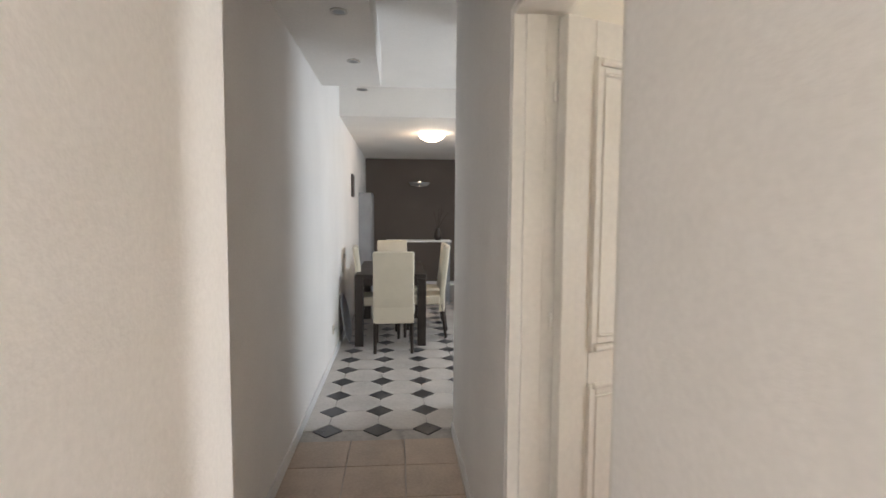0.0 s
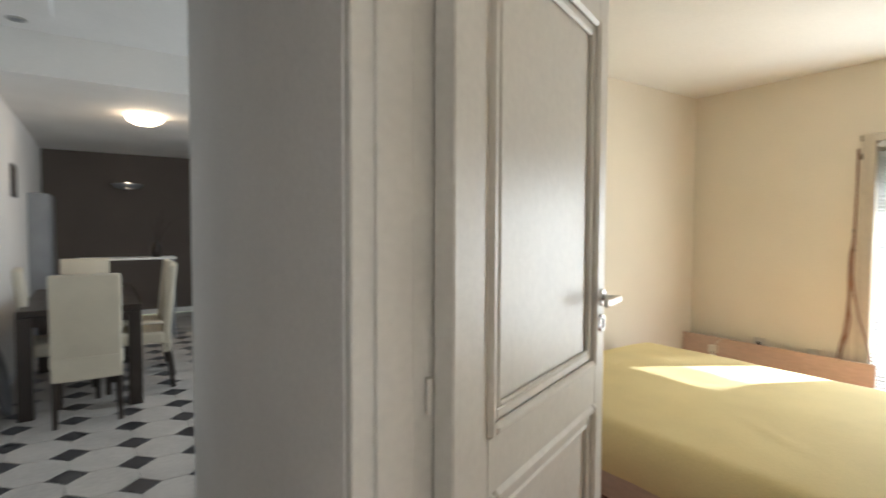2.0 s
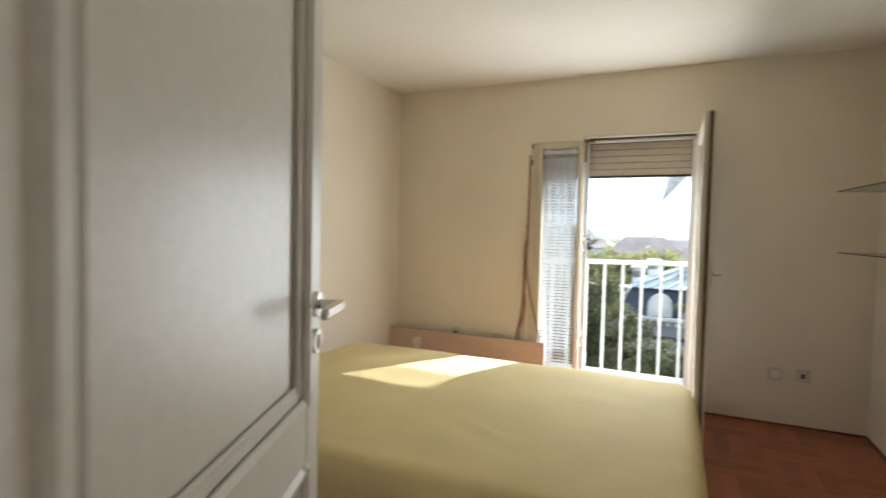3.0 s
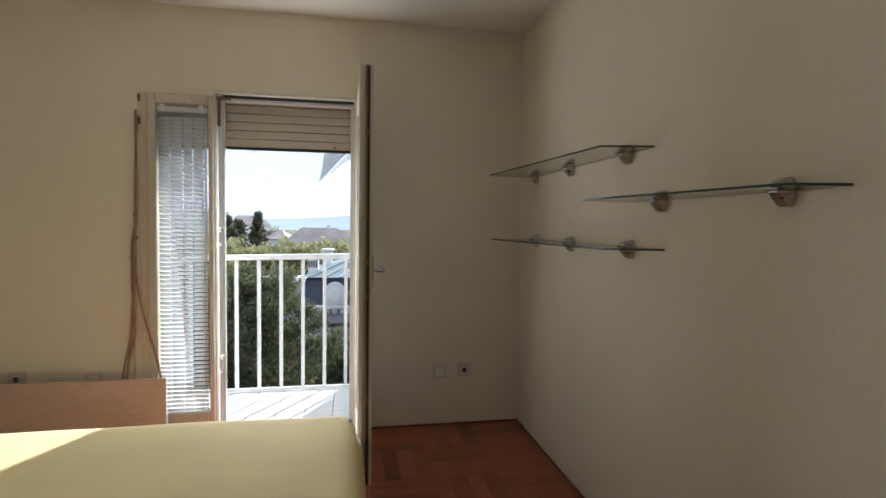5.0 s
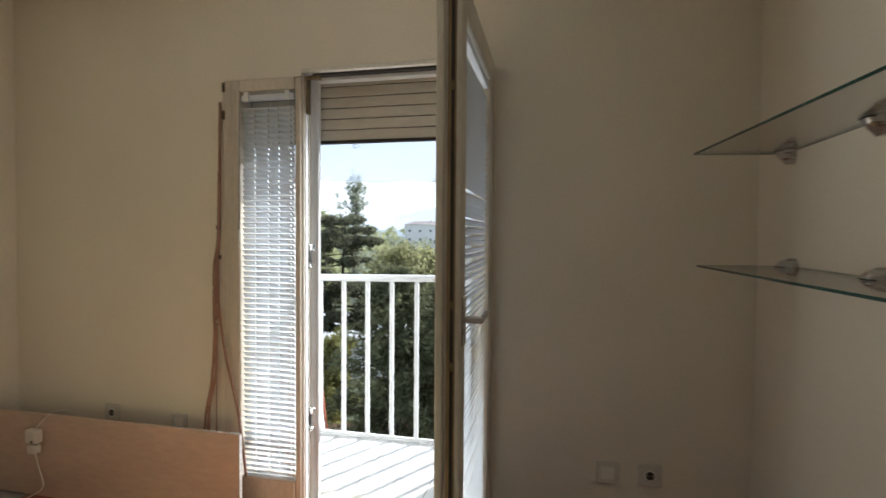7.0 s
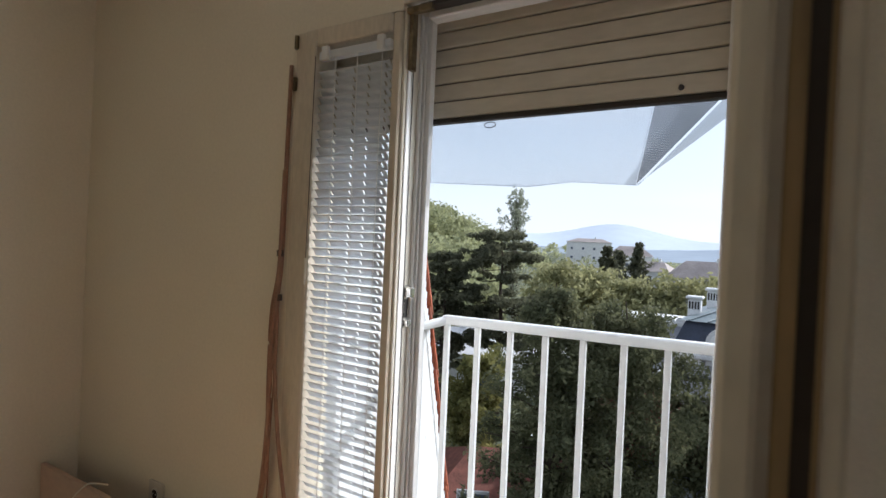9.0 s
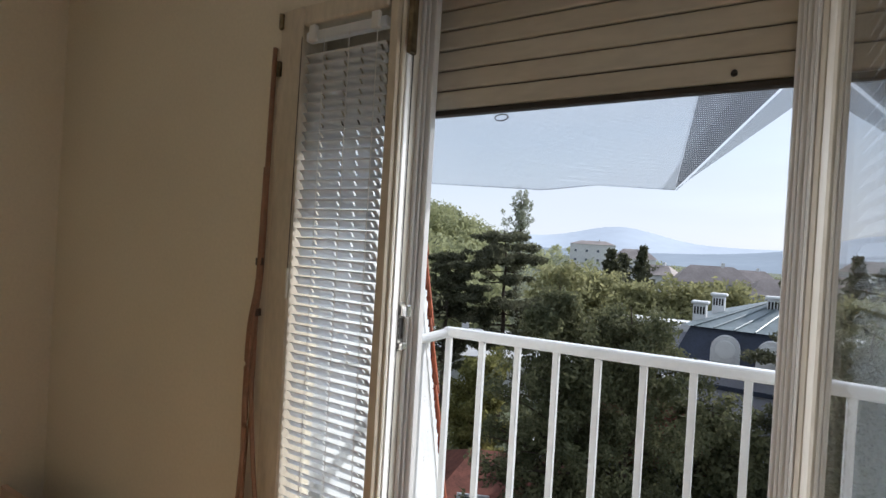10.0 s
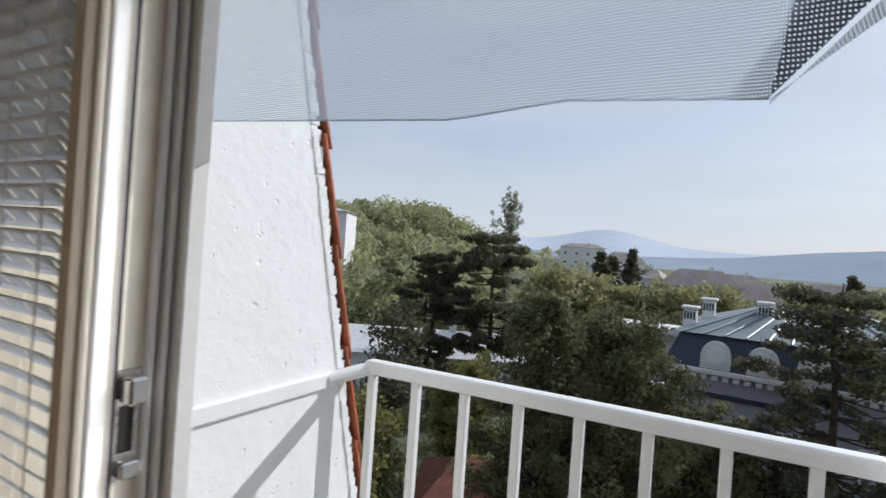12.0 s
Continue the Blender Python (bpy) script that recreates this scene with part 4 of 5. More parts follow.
def dining_chair():
    c = thing("dining_chair", (0, 0, 0), "high-backed cream leather dining chair with dark legs", "chair", group="chairs round the table")
    back = box(-0.205, 0.205, -0.045, 0.015, 0.45, 1.03, 0.018, seg=3)
    for v in back.verts:
        v.co.y -= 0.16 * max(0.0, (v.co.z - 0.5)) ** 1.5
    part("backrest", back, M_LEATHER, c, smooth=True)
    part("back_skirt", box(-0.205, 0.205, -0.046, 0.016, 0.30, 0.47, 0.012, seg=2), M_LEATHER, c)
    part("seat", box(-0.215, 0.215, 0.0, 0.43, 0.38, 0.48, 0.022, seg=3), M_LEATHER, c)
    for sx in (-0.185, 0.185):
        for y, dy in ((-0.015, -0.05), (0.40, 0.0)):
            part("leg", rod((sx, y, 0.38), (sx, y + dy, 0.0), 0.022, 0.016, 8), M_WENGE, c)
    return c


# chair looks along its own +y; the first stands at the table's near end
first = dining_chair()
first.matrix_basis = pose(-3.30, -0.86, 0, 0, 0, 90)
for x, y, a in ((-4.05, -0.32, 174), (-4.62, -0.30, 180), (-4.0, -1.22, 4), (-5.22, -0.9, -90)):
    copy_thing(first, pose(x, y, 0, 0, 0, a))
mirror_panel = thing("leaning_tray", (-3.5, -1.33, 0), "grey round metal tray leaning on the corridor wall", "tray")
tr = lathe([(0.26, 0.0), (0.27, 0.012), (0.25, 0.018), (0.24, 0.008)], 32)
bmesh.ops.rotate(tr, verts=tr.verts, cent=(0, 0, 0), matrix=Matrix.Rotation(radians(-80), 3, "X"))
bmesh.ops.translate(tr, verts=tr.verts, vec=(-3.72, -1.385, 0.275))
part("tray", tr, M_GREYMETAL, mirror_panel, smooth=True)
cab = thing("tall_cabinet", (-6.6, -1.2, 0), "tall grey cabinet standing against the corridor wall", "cabinet")
part("body", box(-6.9, -6.3, CY, -1.24, 0.03, 1.72, 0.006), M_GREYMETAL, cab)
part("door", box(-6.88, -6.32, -1.24, -1.222, 0.06, 1.70, 0.004), M_GREYMETAL, cab)
part("plinth", box(-6.88, -6.32, CY, -1.27, 0, 0.03), M_WENGE, cab)
pf = thing("wall_picture", (-5.2, CY, 1.75), "small dark framed picture on the pale wall", "picture")
part("frame", box(-5.36, -5.04, CY, CY + 0.018, 1.62, 1.92, 0.003), M_WENGE, pf)
part("sheet", box(-5.33, -5.07, CY + 0.018, CY + 0.020, 1.65, 1.89), M_TAUPE, pf)
rk = thing("console_table", (-6.2, -0.6, 0), "white console with a thin top behind the dining table", "console")
part("top", box(-6.35, -6.0, -1.0, 0.0, 0.96, 0.985, 0.003), M_WHITE, rk)
for y in (-0.98, -0.03):
    for x in (-6.33, -6.03):
        part("leg", box(x - 0.012, x + 0.012, y - 0.012, y + 0.012, 0, 0.96, 0.002), M_GREYMETAL, rk)
vase = thing("vase_with_twigs", (-6.15, -0.2, 0.985), "small dark vase with bare twigs on the console", "vase")
part("vase", lathe([(0.04, 0), (0.065, 0.05), (0.06, 0.11), (0.03, 0.17), (0.035, 0.19)], 20, (-6.15, -0.2, 0.985)), M_WENGE, vase, smooth=True)
rt = random.Random(8)
for i in range(9):
    a = rt.uniform(0, 6.28)
    q = 0.06 + rt.random() * 0.12
    part("twig", tube(curve_points([(-6.15, -0.2, 1.1), (-6.15 + 0.4 * q * math.cos(a), -0.2 + 0.4 * q * math.sin(a), 1.28), (-6.15 + q * math.cos(a), -0.2 + q * math.sin(a), 1.40 + 0.14 * rt.random())], 4), 0.003, 5), M_WENGE, vase)
socket_outlet(0, 0, "white wall socket low on the corridor wall", group="")
so = [o for o in bpy.data.objects if o.name.startswith("wall_socket") and o.parent is None][-1]
so.matrix_basis = pose(-3.05, CY, 0.30, 0, 0, 180)

# ---- balcony ----
BF = -0.085
setting("balcony_slab", box(-0.75, 1.02, 4.0, 4.99, BF - 0.25, BF - 0.012), M_GROUT, "concrete balcony slab", "balcony floor")
setting("facade", box(-1.9, -0.58, 4.0, 4.2, -6, 3.2), M_STUCCO, "white stucco outer wall", "wall")
setting("facade_east", box(0.985, 2.0, 4.0, 4.2, -6, 3.2), M_STUCCO, "white stucco outer wall", "wall")
setting("facade_head", box(-0.58, 0.985, 4.0, 4.10, 2.12, 3.2), M_STUCCO, "white stucco above the balcony door", "wall")
setting("facade_step", box(-0.58, 0.985, 3.9, 4.0, -0.30, -0.03), M_STUCCO, "white step below the balcony door", "wall")


def cheek(name, x0, x1, shift, low=False):
    out = [(4.0, -6.0), (5.60, -6.0), (5.12 + shift, BF), (4.54 + shift, 1.92), (4.2, 2.00), (4.0, 3.2)] if low else [(4.0, -6.0), (5.60, -6.0), (5.12 + shift, BF), (4.590 + shift, 2.06), (4.30 + shift, 3.2), (4.0, 3.2)]
    return setting(name, plate_x(out, x0, x1), M_STUCCO, "rough white stucco side wall of the balcony", "wall")


cheek("cheek_west", -0.73, -0.58, 0.0)
# unseen east wall, inferred from the floor shadow; top cut to spare the net
cheek("cheek_east", 0.835, 0.985, 0.05, True)


def edge_tile(i, x0, x1, shift, rnd):
    """A curved roof tile seen at its edge, following the slope."""
    z = 2.75 - i * 0.335
    y = 4.590 + shift + (2.06 - z) * 0.25
    bm = bmesh.new()
    L, n = 0.39, 6
    d = Vector((0, 0.243, -0.97))
    w = x1 - x0
    rings = []
    for s in range(5):
        p = Vector((0, y + 0.012, z)) + d * (L * s / 4)
        bulge = 0.022 + 0.016 * (s / 4)
        ring = []
        for k in range(n + 1):
            a = math.pi * k / n
            ring.append(bm.verts.new((x0 + w * k / n, p.y + bulge + 0.022 * math.sin(a) + rnd.uniform(-0.0015, 0.0015), p.z + 0.004 * math.sin(a))))
        rings.append(ring)
    for a, b in zip(rings, rings[1:]):
        for k in range(n):
            bm.faces.new((a[k], a[k + 1], b[k + 1], b[k]))
    r = bmesh.ops.extrude_face_region(bm, geom=list(bm.faces))
    bmesh.ops.translate(bm, verts=[g for g in r["geom"] if isinstance(g, bmesh.types.BMVert)], vec=(0, -0.016, -0.003))
    return bm


roof_edge = thing("roof_edge", (-0.75, 5.0, -1), "row of terracotta roof tiles along the slanting wall edge", "roof tiles", kind="structure")
rnd = random.Random(3)
for i in range(14):
    part("tile", edge_tile(i, -0.78, -0.570, 0.0, rnd), M_TERRA, roof_edge, smooth=True)
mortar = bmesh.new()
for i in range(420):
    z = 2.7 - i * 0.0106
    y = 4.590 + (2.06 - z) * 0.25
    box(-0.600 + rnd.uniform(-0.004, 0.006), -0.5785 + rnd.uniform(0.0, 0.004), y - 0.02, y + 0.006 + rnd.uniform(-0.008, 0.008), z - rnd.uniform(0.006, 0.02), z + rnd.uniform(0.006, 0.02), bm=mortar)
part("mortar", mortar, M_STUCCO, roof_edge, "crumbling white mortar under the tiles")

rail = thing("balcony_railing", (0.1, 4.93, BF), "white enamelled steel balcony railing with upright bars", "railing")
RZ, RISE = 1.016, 0.020   # the rail climbs a little towards the east
X0, X1 = -0.530, 0.834


def sloped(bm):
    """Lifts a level bar along the slight slope of the handrail."""
    for v in bm.verts:
        v.co.z += RISE * (v.co.x - X0) / (X1 - X0)
    return bm


part("handrail", sloped(box(X0, X1, 4.902, 4.958, RZ - 0.030, RZ + 0.016, 0.014, seg=3)), M_RAIL, rail, smooth=False)
part("side_rail", box(-0.600, -0.566, 4.29, 4.82, RZ - 0.062, RZ - 0.016, 0.004, seg=2), M_RAIL, rail)
sr = bmesh.new()
rod((-0.508, 4.928, RZ - 0.010), (-0.580, 4.79, RZ - 0.038), 0.023, seg=12, bm=sr)
part("wall_anchor", sr, M_RAIL, rail)
part("bottom_rail", box(-0.55, X1, 4.918, 4.942, BF + 0.005, BF + 0.03, 0.004), M_RAIL, rail)
for i in range(8):
    x = -0.504 + i * 0.1735
    top = RZ - 0.028 + RISE * (x - X0) / (X1 - X0)
    part("bar", box(x - 0.0135, x + 0.0135, 4.9165, 4.9435, BF + 0.03, top, 0.004, seg=2), M_RAIL, rail)

# shade net hung just outside the opening
net = thing("shade_net", (0.0, 4.04, 1.6), "pale grey shade net with a folded corner hung outside the door", "net")


def net_sheet(low, high, y, wob, n=40, m=10):
    bm = bmesh.new()
    rows = []
    for i in range(n + 1):
        u = i / n
        a, b = low(u), high(u)
        row = []
        for j in range(m + 1):
            v = j / m
            x, z = a[0] + (b[0] - a[0]) * v, a[1] + (b[1] - a[1]) * v
            row.append(bm.verts.new((x, y + wob * math.sin(9 * x + 4 * z) + 0.02 * v, z)))
        rows.append(row)
    for p, q in zip(rows, rows[1:]):
        for j in range(m):
            bm.faces.new((p[j], q[j], q[j + 1], p[j + 1]))
    return bm


def net_low(u):
    keys = ((-0.52, 1.60), (-0.192, 1.590), (0.255, 1.564), (0.378, 1.575), (0.546, 1.563))
    x = -0.52 + 1.066 * u
    for a, b in zip(keys, keys[1:]):
        if x <= b[0] + 1e-6:
            return x, a[1] + (b[1] - a[1]) * (x - a[0]) / (b[0] - a[0])
    return keys[-1]


part("cloth", net_sheet(net_low, lambda u: (-0.52 + 1.155 * u, 2.10), 4.017, 0.004), M_NET, net, smooth=True)
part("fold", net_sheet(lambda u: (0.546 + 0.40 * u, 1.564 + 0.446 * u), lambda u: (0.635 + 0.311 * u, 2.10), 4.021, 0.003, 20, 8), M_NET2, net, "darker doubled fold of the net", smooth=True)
part("border", net_sheet(lambda u: (0.547 + 0.40 * u, 1.563 + 0.32 * u), lambda u: (0.547 + 0.40 * u, 1.563 + 0.445 * u), 4.019, 0.003, 20, 2), M_NET, net, smooth=True)
part("hem", tube([(net_low(u)[0], 4.017, net_low(u)[1]) for u in np.linspace(0, 1, 40)], 0.0013, 5), M_NET, net)

# ---- outdoors ----
GZ = -10.5


def ground_height(x, y):
    d = math.hypot(x, y)
    h = GZ - 2.5 * min(1.0, max(0.0, (d - 25) / 60))
    # wooded slope to the north-west
    a = math.degrees(math.atan2(-x, y))
    k = max(0.0, min(1.0, (a - 17) / 14.0)) * max(0.0, min(1.0, (d - 55) / 70)) * max(0.0, min(1.0, (420 - d) / 200))
    # the valley floor climbs gently to the north
    k2 = max(0.0, min(1.0, (a - 5) / 9.0)) * max(0.0, min(1.0, (d - 130) / 240)) * max(0.0, min(1.0, (1100 - d) / 500))
    return h + 16.5 * k + 12.0 * k2 * (1 - k)


bm = bmesh.new()
rings = []
radii = [2, 12, 22, 32, 42, 54, 66, 80, 95, 112, 130, 155, 190, 240, 320, 450, 800, 1600, 3200]
SEG = 96
for r in radii:
    rings.append([bm.verts.new((r * math.sin(2 * math.pi * k / SEG), 5.0 + r * math.cos(2 * math.pi * k / SEG), ground_height(r * math.sin(2 * math.pi * k / SEG), r * math.cos(2 * math.pi * k / SEG)))) for k in range(SEG)])
for a, b in zip(rings, rings[1:]):
    for k in range(SEG):
        bm.faces.new((a[k], a[(k + 1) % SEG], b[(k + 1) % SEG], b[k]))
bm.faces.new(rings[0])
setting("ground", bm, M_GROUND, "grassy ground falling away to the valley", "ground")


def hill(name, dist, profile, depth, material, label):
    bm = bmesh.new()
    n = 420
    tops, lows = [], []
    for i in range(n + 1):
        a = radians(-75 + 150 * i / n)
        h = profile(math.degrees(a)) + dist * 0.0016 * (noise.noise(Vector((i * 0.075, dist * 0.01, 0))) + 0.35 * noise.noise(Vector((i * 0.7, dist * 0.01, 3))))
        tops.append(bm.verts.new((dist * math.sin(a), dist * math.cos(a), h)))
        lows.append(bm.verts.new(((dist - depth) * math.sin(a), (dist - depth) * math.cos(a), GZ - 4)))
    for i in range(n):
        bm.faces.new((lows[i], lows[i + 1], tops[i + 1], tops[i]))
    for f in bm.faces:
        f.smooth = True
    return setting(name, bm, material, label, "backdrop")


hill("backdrop_near_hill", 1500, lambda a: 12 + 48 * math.exp(-((a - 12) / 11) ** 2) + 6 * math.exp(-((a + 40) / 12) ** 2), 500, M_HILL_HAZE, "long wooded ridge with blue haze painted into its colour")
hill("backdrop_far_hill", 2900, lambda a: 70 + 82 * math.exp(-((a + 12) / 5.2) ** 2) + 25 * math.exp(-((a + 26) / 9) ** 2), 600, M_HILL_FAR_HAZE, "hill on the horizon with pale haze painted into its colour")


def leaf_cloud(centres, radii_, counts, size, seed, squash=0.8, flat=0.0):
    """Many small leaf quads scattered in clumps, as vertex and face arrays."""
    g = np.random.default_rng(seed)
    vs = []
    for c, r, n in zip(centres, radii_, counts):
        p = g.normal(size=(n, 3))
        p /= np.linalg.norm(p, axis=1)[:, None]
        p *= (g.random(n) ** 0.45)[:, None] * r
        p[:, 2] *= squash
        p += np.array(c)
        u = g.normal(size=(n, 3))
        u[:, 2] *= 1 - flat
        u /= np.linalg.norm(u, axis=1)[:, None]
        w = np.cross(u, g.normal(size=(n, 3)))
        w /= np.linalg.norm(w, axis=1)[:, None]
        s = size * (0.6 + 0.8 * g.random(n))[:, None]
        vs.append(np.stack([p - u * s, p + w * s * 0.45, p + u * s, p - w * s * 0.45], axis=1).reshape(-1, 3))
    v = np.concatenate(vs)
    f = np.arange(len(v)).reshape(-1, 4)
    return v, f


def cloud_mesh(name, v, f, material):
    me = bpy.data.meshes.new(name)
    me.from_pydata(v.tolist(), [], f.tolist())
    me.materials.append(material)
    me.update()
    return me


def tree(at, height, spread, style, material, label, seed, leaves=9000, size=0.16, bare=0.2, group=""):
    """Tapered trunk, limbs and a crown of small clumps."""
    g = random.Random(seed)
    x, y, z = at
    t = thing("tree", at, label, "tree", group=group)
    trunk = bmesh.new()
    r0 = (0.018 if style != "poplar" else 0.005) * height + 0.04
    keys = [(x + g.uniform(-0.02, 0.02) * height * k, y + g.uniform(-0.02, 0.02) * height * k, z - 0.3 + (height * 0.97 + 0.3) * k) for k in np.linspace(0, 1, 7)]
    pts = curve_points(keys, 3)
    for i, (a, b) in enumerate(zip(pts, pts[1:])):
        k0, k1 = i / (len(pts) - 1), (i + 1) / (len(pts) - 1)
        rod(a, b, r0 * (1 - 0.93 * k0), r0 * (1 - 0.93 * k1), 8, trunk)
    limbs = bmesh.new()
    centres, rad, cnt = [], [], []
    tiers, n_l = {"pine": (13, 5), "cypress": (26, 8), "broad": (13, 7), "poplar": (22, 4)}[style]
    for i in range(tiers):
        k = min(0.985, bare + (1 - bare) * (i + g.uniform(0, 0.9)) / tiers)
        f = (k - bare) / (1 - bare)
        w, rise = {"pine": (spread * (0.45 + 0.55 * math.sin(math.pi * min(1, f * 0.75 + 0.2))), 0.10),
                   "cypress": (spread * (1 - f ** 1.7) + 0.12 * spread, 0.45),
                   "poplar": (spread * (0.25 + 0.75 * math.sin(math.pi * min(1, f * 0.9 + 0.1))), 2.6),
                   "broad": (spread * (0.45 + 0.55 * math.sin(math.pi * (0.15 + 0.8 * f))), 0.45)}[style]
        base_p = pts[int(k * (len(pts) - 1))]
        a0 = g.uniform(0, 6.28)
        for m in range(n_l):
            a = a0 + 6.283 * m / n_l + g.uniform(-0.4, 0.4)
            swell = 0.8 + 0.75 * noise.noise(Vector((1.6 * math.cos(a), 1.6 * math.sin(a), k * 5 + seed)))
            ww = w * max(0.35, swell) * g.uniform(0.75, 1.15)
            tip = base_p + Vector((ww * math.cos(a), ww * math.sin(a), ww * rise * g.uniform(0.3, 1.5)))
            mid = base_p.lerp(tip, 0.5) + Vector((0, 0, (-0.10 if style == "pine" else 0.04) * ww))
            r1 = max(0.014, r0 * 0.30 * (1 - k) + 0.014)
            rod(base_p, mid, r1, r1 * 0.65, 5, limbs)
            rod(mid, tip, r1 * 0.65, 0.007, 5, limbs)
            steps = {"pine": (0.5, 0.72, 0.9, 1.02), "cypress": (0.55, 0.8, 1.0), "broad": (0.45, 0.7, 0.9, 1.05), "poplar": (0.25, 0.45, 0.65, 0.85, 1.0)}[style]
            for s in steps:
                j = 0.10 * spread if style != "pine" else 0.13 * spread
                c = base_p.lerp(tip, s) + Vector((g.uniform(-j, j), g.uniform(-j, j), g.uniform(-0.3 * j, 0.5 * j)))
                if style == "pine" and g.random() < 0.40:
                    continue
                centres.append(tuple(c - Vector(at)))
                rr = spread * {"pine": 0.19, "cypress": 0.15, "broad": 0.22, "poplar": 0.15}[style] * g.uniform(0.55, 1.35)
                rad.append(rr)
                cnt.append(rr ** 2)
    tot = sum(cnt)
    cnt = [max(8, int(leaves * c / tot)) for c in cnt]
    v, f = leaf_cloud(centres, rad, cnt, size, seed, 0.42 if style == "pine" else 1.0)
    tk = part("trunk", trunk, M_BARK, t)
    tagged(part("branchwork", limbs, M_BARK, tk), kind="stuff")
    cr = new("crown", cloud_mesh("crown", v, f, material))
    cr.parent = t
    tagged(cr, kind="stuff")
    return t


def polar(angle, dist, z=None):
    """A place by its bearing left of north and its distance from the balcony."""
    a = radians(angle)
    x, y = -dist * math.sin(a), 4.0 + dist * math.cos(a)
    return (x, y, ground_height(x, y - 5.0) if z is None else z)


tree(polar(16.4, 17.5), 11.0, 2.6, "cypress", M_CYPRESS, "dense dark cedar standing before the balcony", 11, 46000, 0.085, 0.05)
tree(polar(8.6, 18.2), 10.5, 2.3, "broad", M_CYPRESS, "bushy dark green conifer in the garden", 12, 60000, 0.075, 0.05)
tree(polar(30.0, 36.0), 12.4, 3.0, "pine", M_PINE, "broad dark pine with layered limbs", 13, 30000, 0.13, 0.30)
tree(polar(23.6, 37.0), 14.3, 3.8, "pine", M_PINE, "tall dark pine with an open crown", 14, 26000, 0.13, 0.35)
tree(polar(-9.4, 22.0), 12.0, 3.0, "pine", M_PINE, "dark pine with bare trunk beside the villa", 15, 34000, 0.085, 0.30)
tree(polar(-22.0, 28.0), 12.0, 3.4, "pine", M_PINE, "dark pine beyond the garden", 16, 12000, 0.18, 0.2)
tree(polar(22.3, 47.0), 17.9, 1.5, "poplar", M_POPLAR, "slim pale poplar rising above the pines", 17, 6500, 0.12, 0.35)
tree(polar(25.6, 24.0), 6.6, 1.5, "broad", M_BROAD, "autumn tree with yellow-green leaves", 18, 16000, 0.11, 0.15)
tree(polar(38.0, 21.0), 5.2, 2.2, "broad", M_BROAD, "leafy shrub tree beside the balcony", 19, 9000, 0.12, 0.1)
tree(polar(0.3, 20.0), 7.0, 1.7, "broad", M_CYPRESS, "low green garden tree by the villa", 20, 12000, 0.12, 0.1)
tree(polar(-3.5, 21.5), 4.6, 1.7, "broad", M_CYPRESS, "low green garden tree by the villa", 21, 9000, 0.12, 0.1)
tree(polar(34.0, 29.0), 8.6, 2.2, "broad", M_PINE, "sparse tree with bare dark limbs", 22, 2600, 0.16, 0.2)
for i, (a, d, h) in enumerate(((17.5, 62, 11.5), (13.5, 66, 11.0), (9.0, 58, 10.2), (5.0, 60, 10.4), (1.0, 62, 10.6), (-6.0, 70, 10.6), (-14.0, 66, 10.4))):
    tree(polar(a, d), h, 4.2, "broad", M_HAZED_AUTUMN, "rounded autumn tree between the houses", 40 + i, 5000, 0.30, 0.15, group="autumn trees")
for i, (a, d, h) in enumerate(((12.4, 92, 16.2), (9.4, 100, 17.4), (-9.0, 110, 15.0), (11.4, 108, 15.6))):
    tree(polar(a, d), h, 2.8, "cypress", M_PINE, "dark conifer among the far houses", 60 + i, 2600, 0.35, 0.1, group="far conifers")

# wooded slope: nobody could count its crowns
g = np.random.default_rng(5)
cs, rs, ns = [], [], []
for i in range(620):
    a, d = g.uniform(24, 62), g.uniform(60, 330)
    x, y, z = polar(a, d)
    r = g.uniform(2.6, 4.6)
    for q in range(3):
        cs.append((x + g.normal() * 1.6, y + g.normal() * 1.6, z + g.uniform(2.5, 8.0)))
        rs.append(r * g.uniform(0.5, 0.9))
        ns.append(130)
v, f = leaf_cloud(cs, rs, ns, 0.48, 6)
wood = new("hillside_wood", cloud_mesh("hillside_wood", v, f, M_HAZED_WOOD))
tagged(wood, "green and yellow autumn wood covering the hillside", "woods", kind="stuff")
cs, rs, ns = [], [], []
for i in range(900):
    a, d = g.uniform(-45, 40), g.uniform(70, 520)
    x, y, z = polar(a, d)
    cs.append((x, y, z + g.uniform(1.0, 6.0)))
    rs.append(g.uniform(2.0, 4.5))
    ns.append(60)
v, f = leaf_cloud(cs, rs, ns, 0.8, 7)
far_green = new("valley_greenery", cloud_mesh("valley_greenery", v, f, M_HAZED_WOOD))
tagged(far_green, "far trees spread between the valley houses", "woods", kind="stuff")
cs, rs, ns = [], [], []
for i in range(260):
    a, d = g.uniform(-30, 48), g.uniform(13, 42)
    x, y, z = polar(a, d)
    if 21 < d and -8 < a < 9:
        continue
    cs.append((x, y, z + g.uniform(0.2, 1.4)))
    rs.append(g.uniform(0.6, 1.5))
    ns.append(140)
v, f = leaf_cloud(cs, rs, ns, 0.14, 8)
under = new("garden_undergrowth", cloud_mesh("garden_undergrowth", v, f, M_CYPRESS))
tagged(under, "tangled dark undergrowth in the garden", "shrubs", kind="stuff")


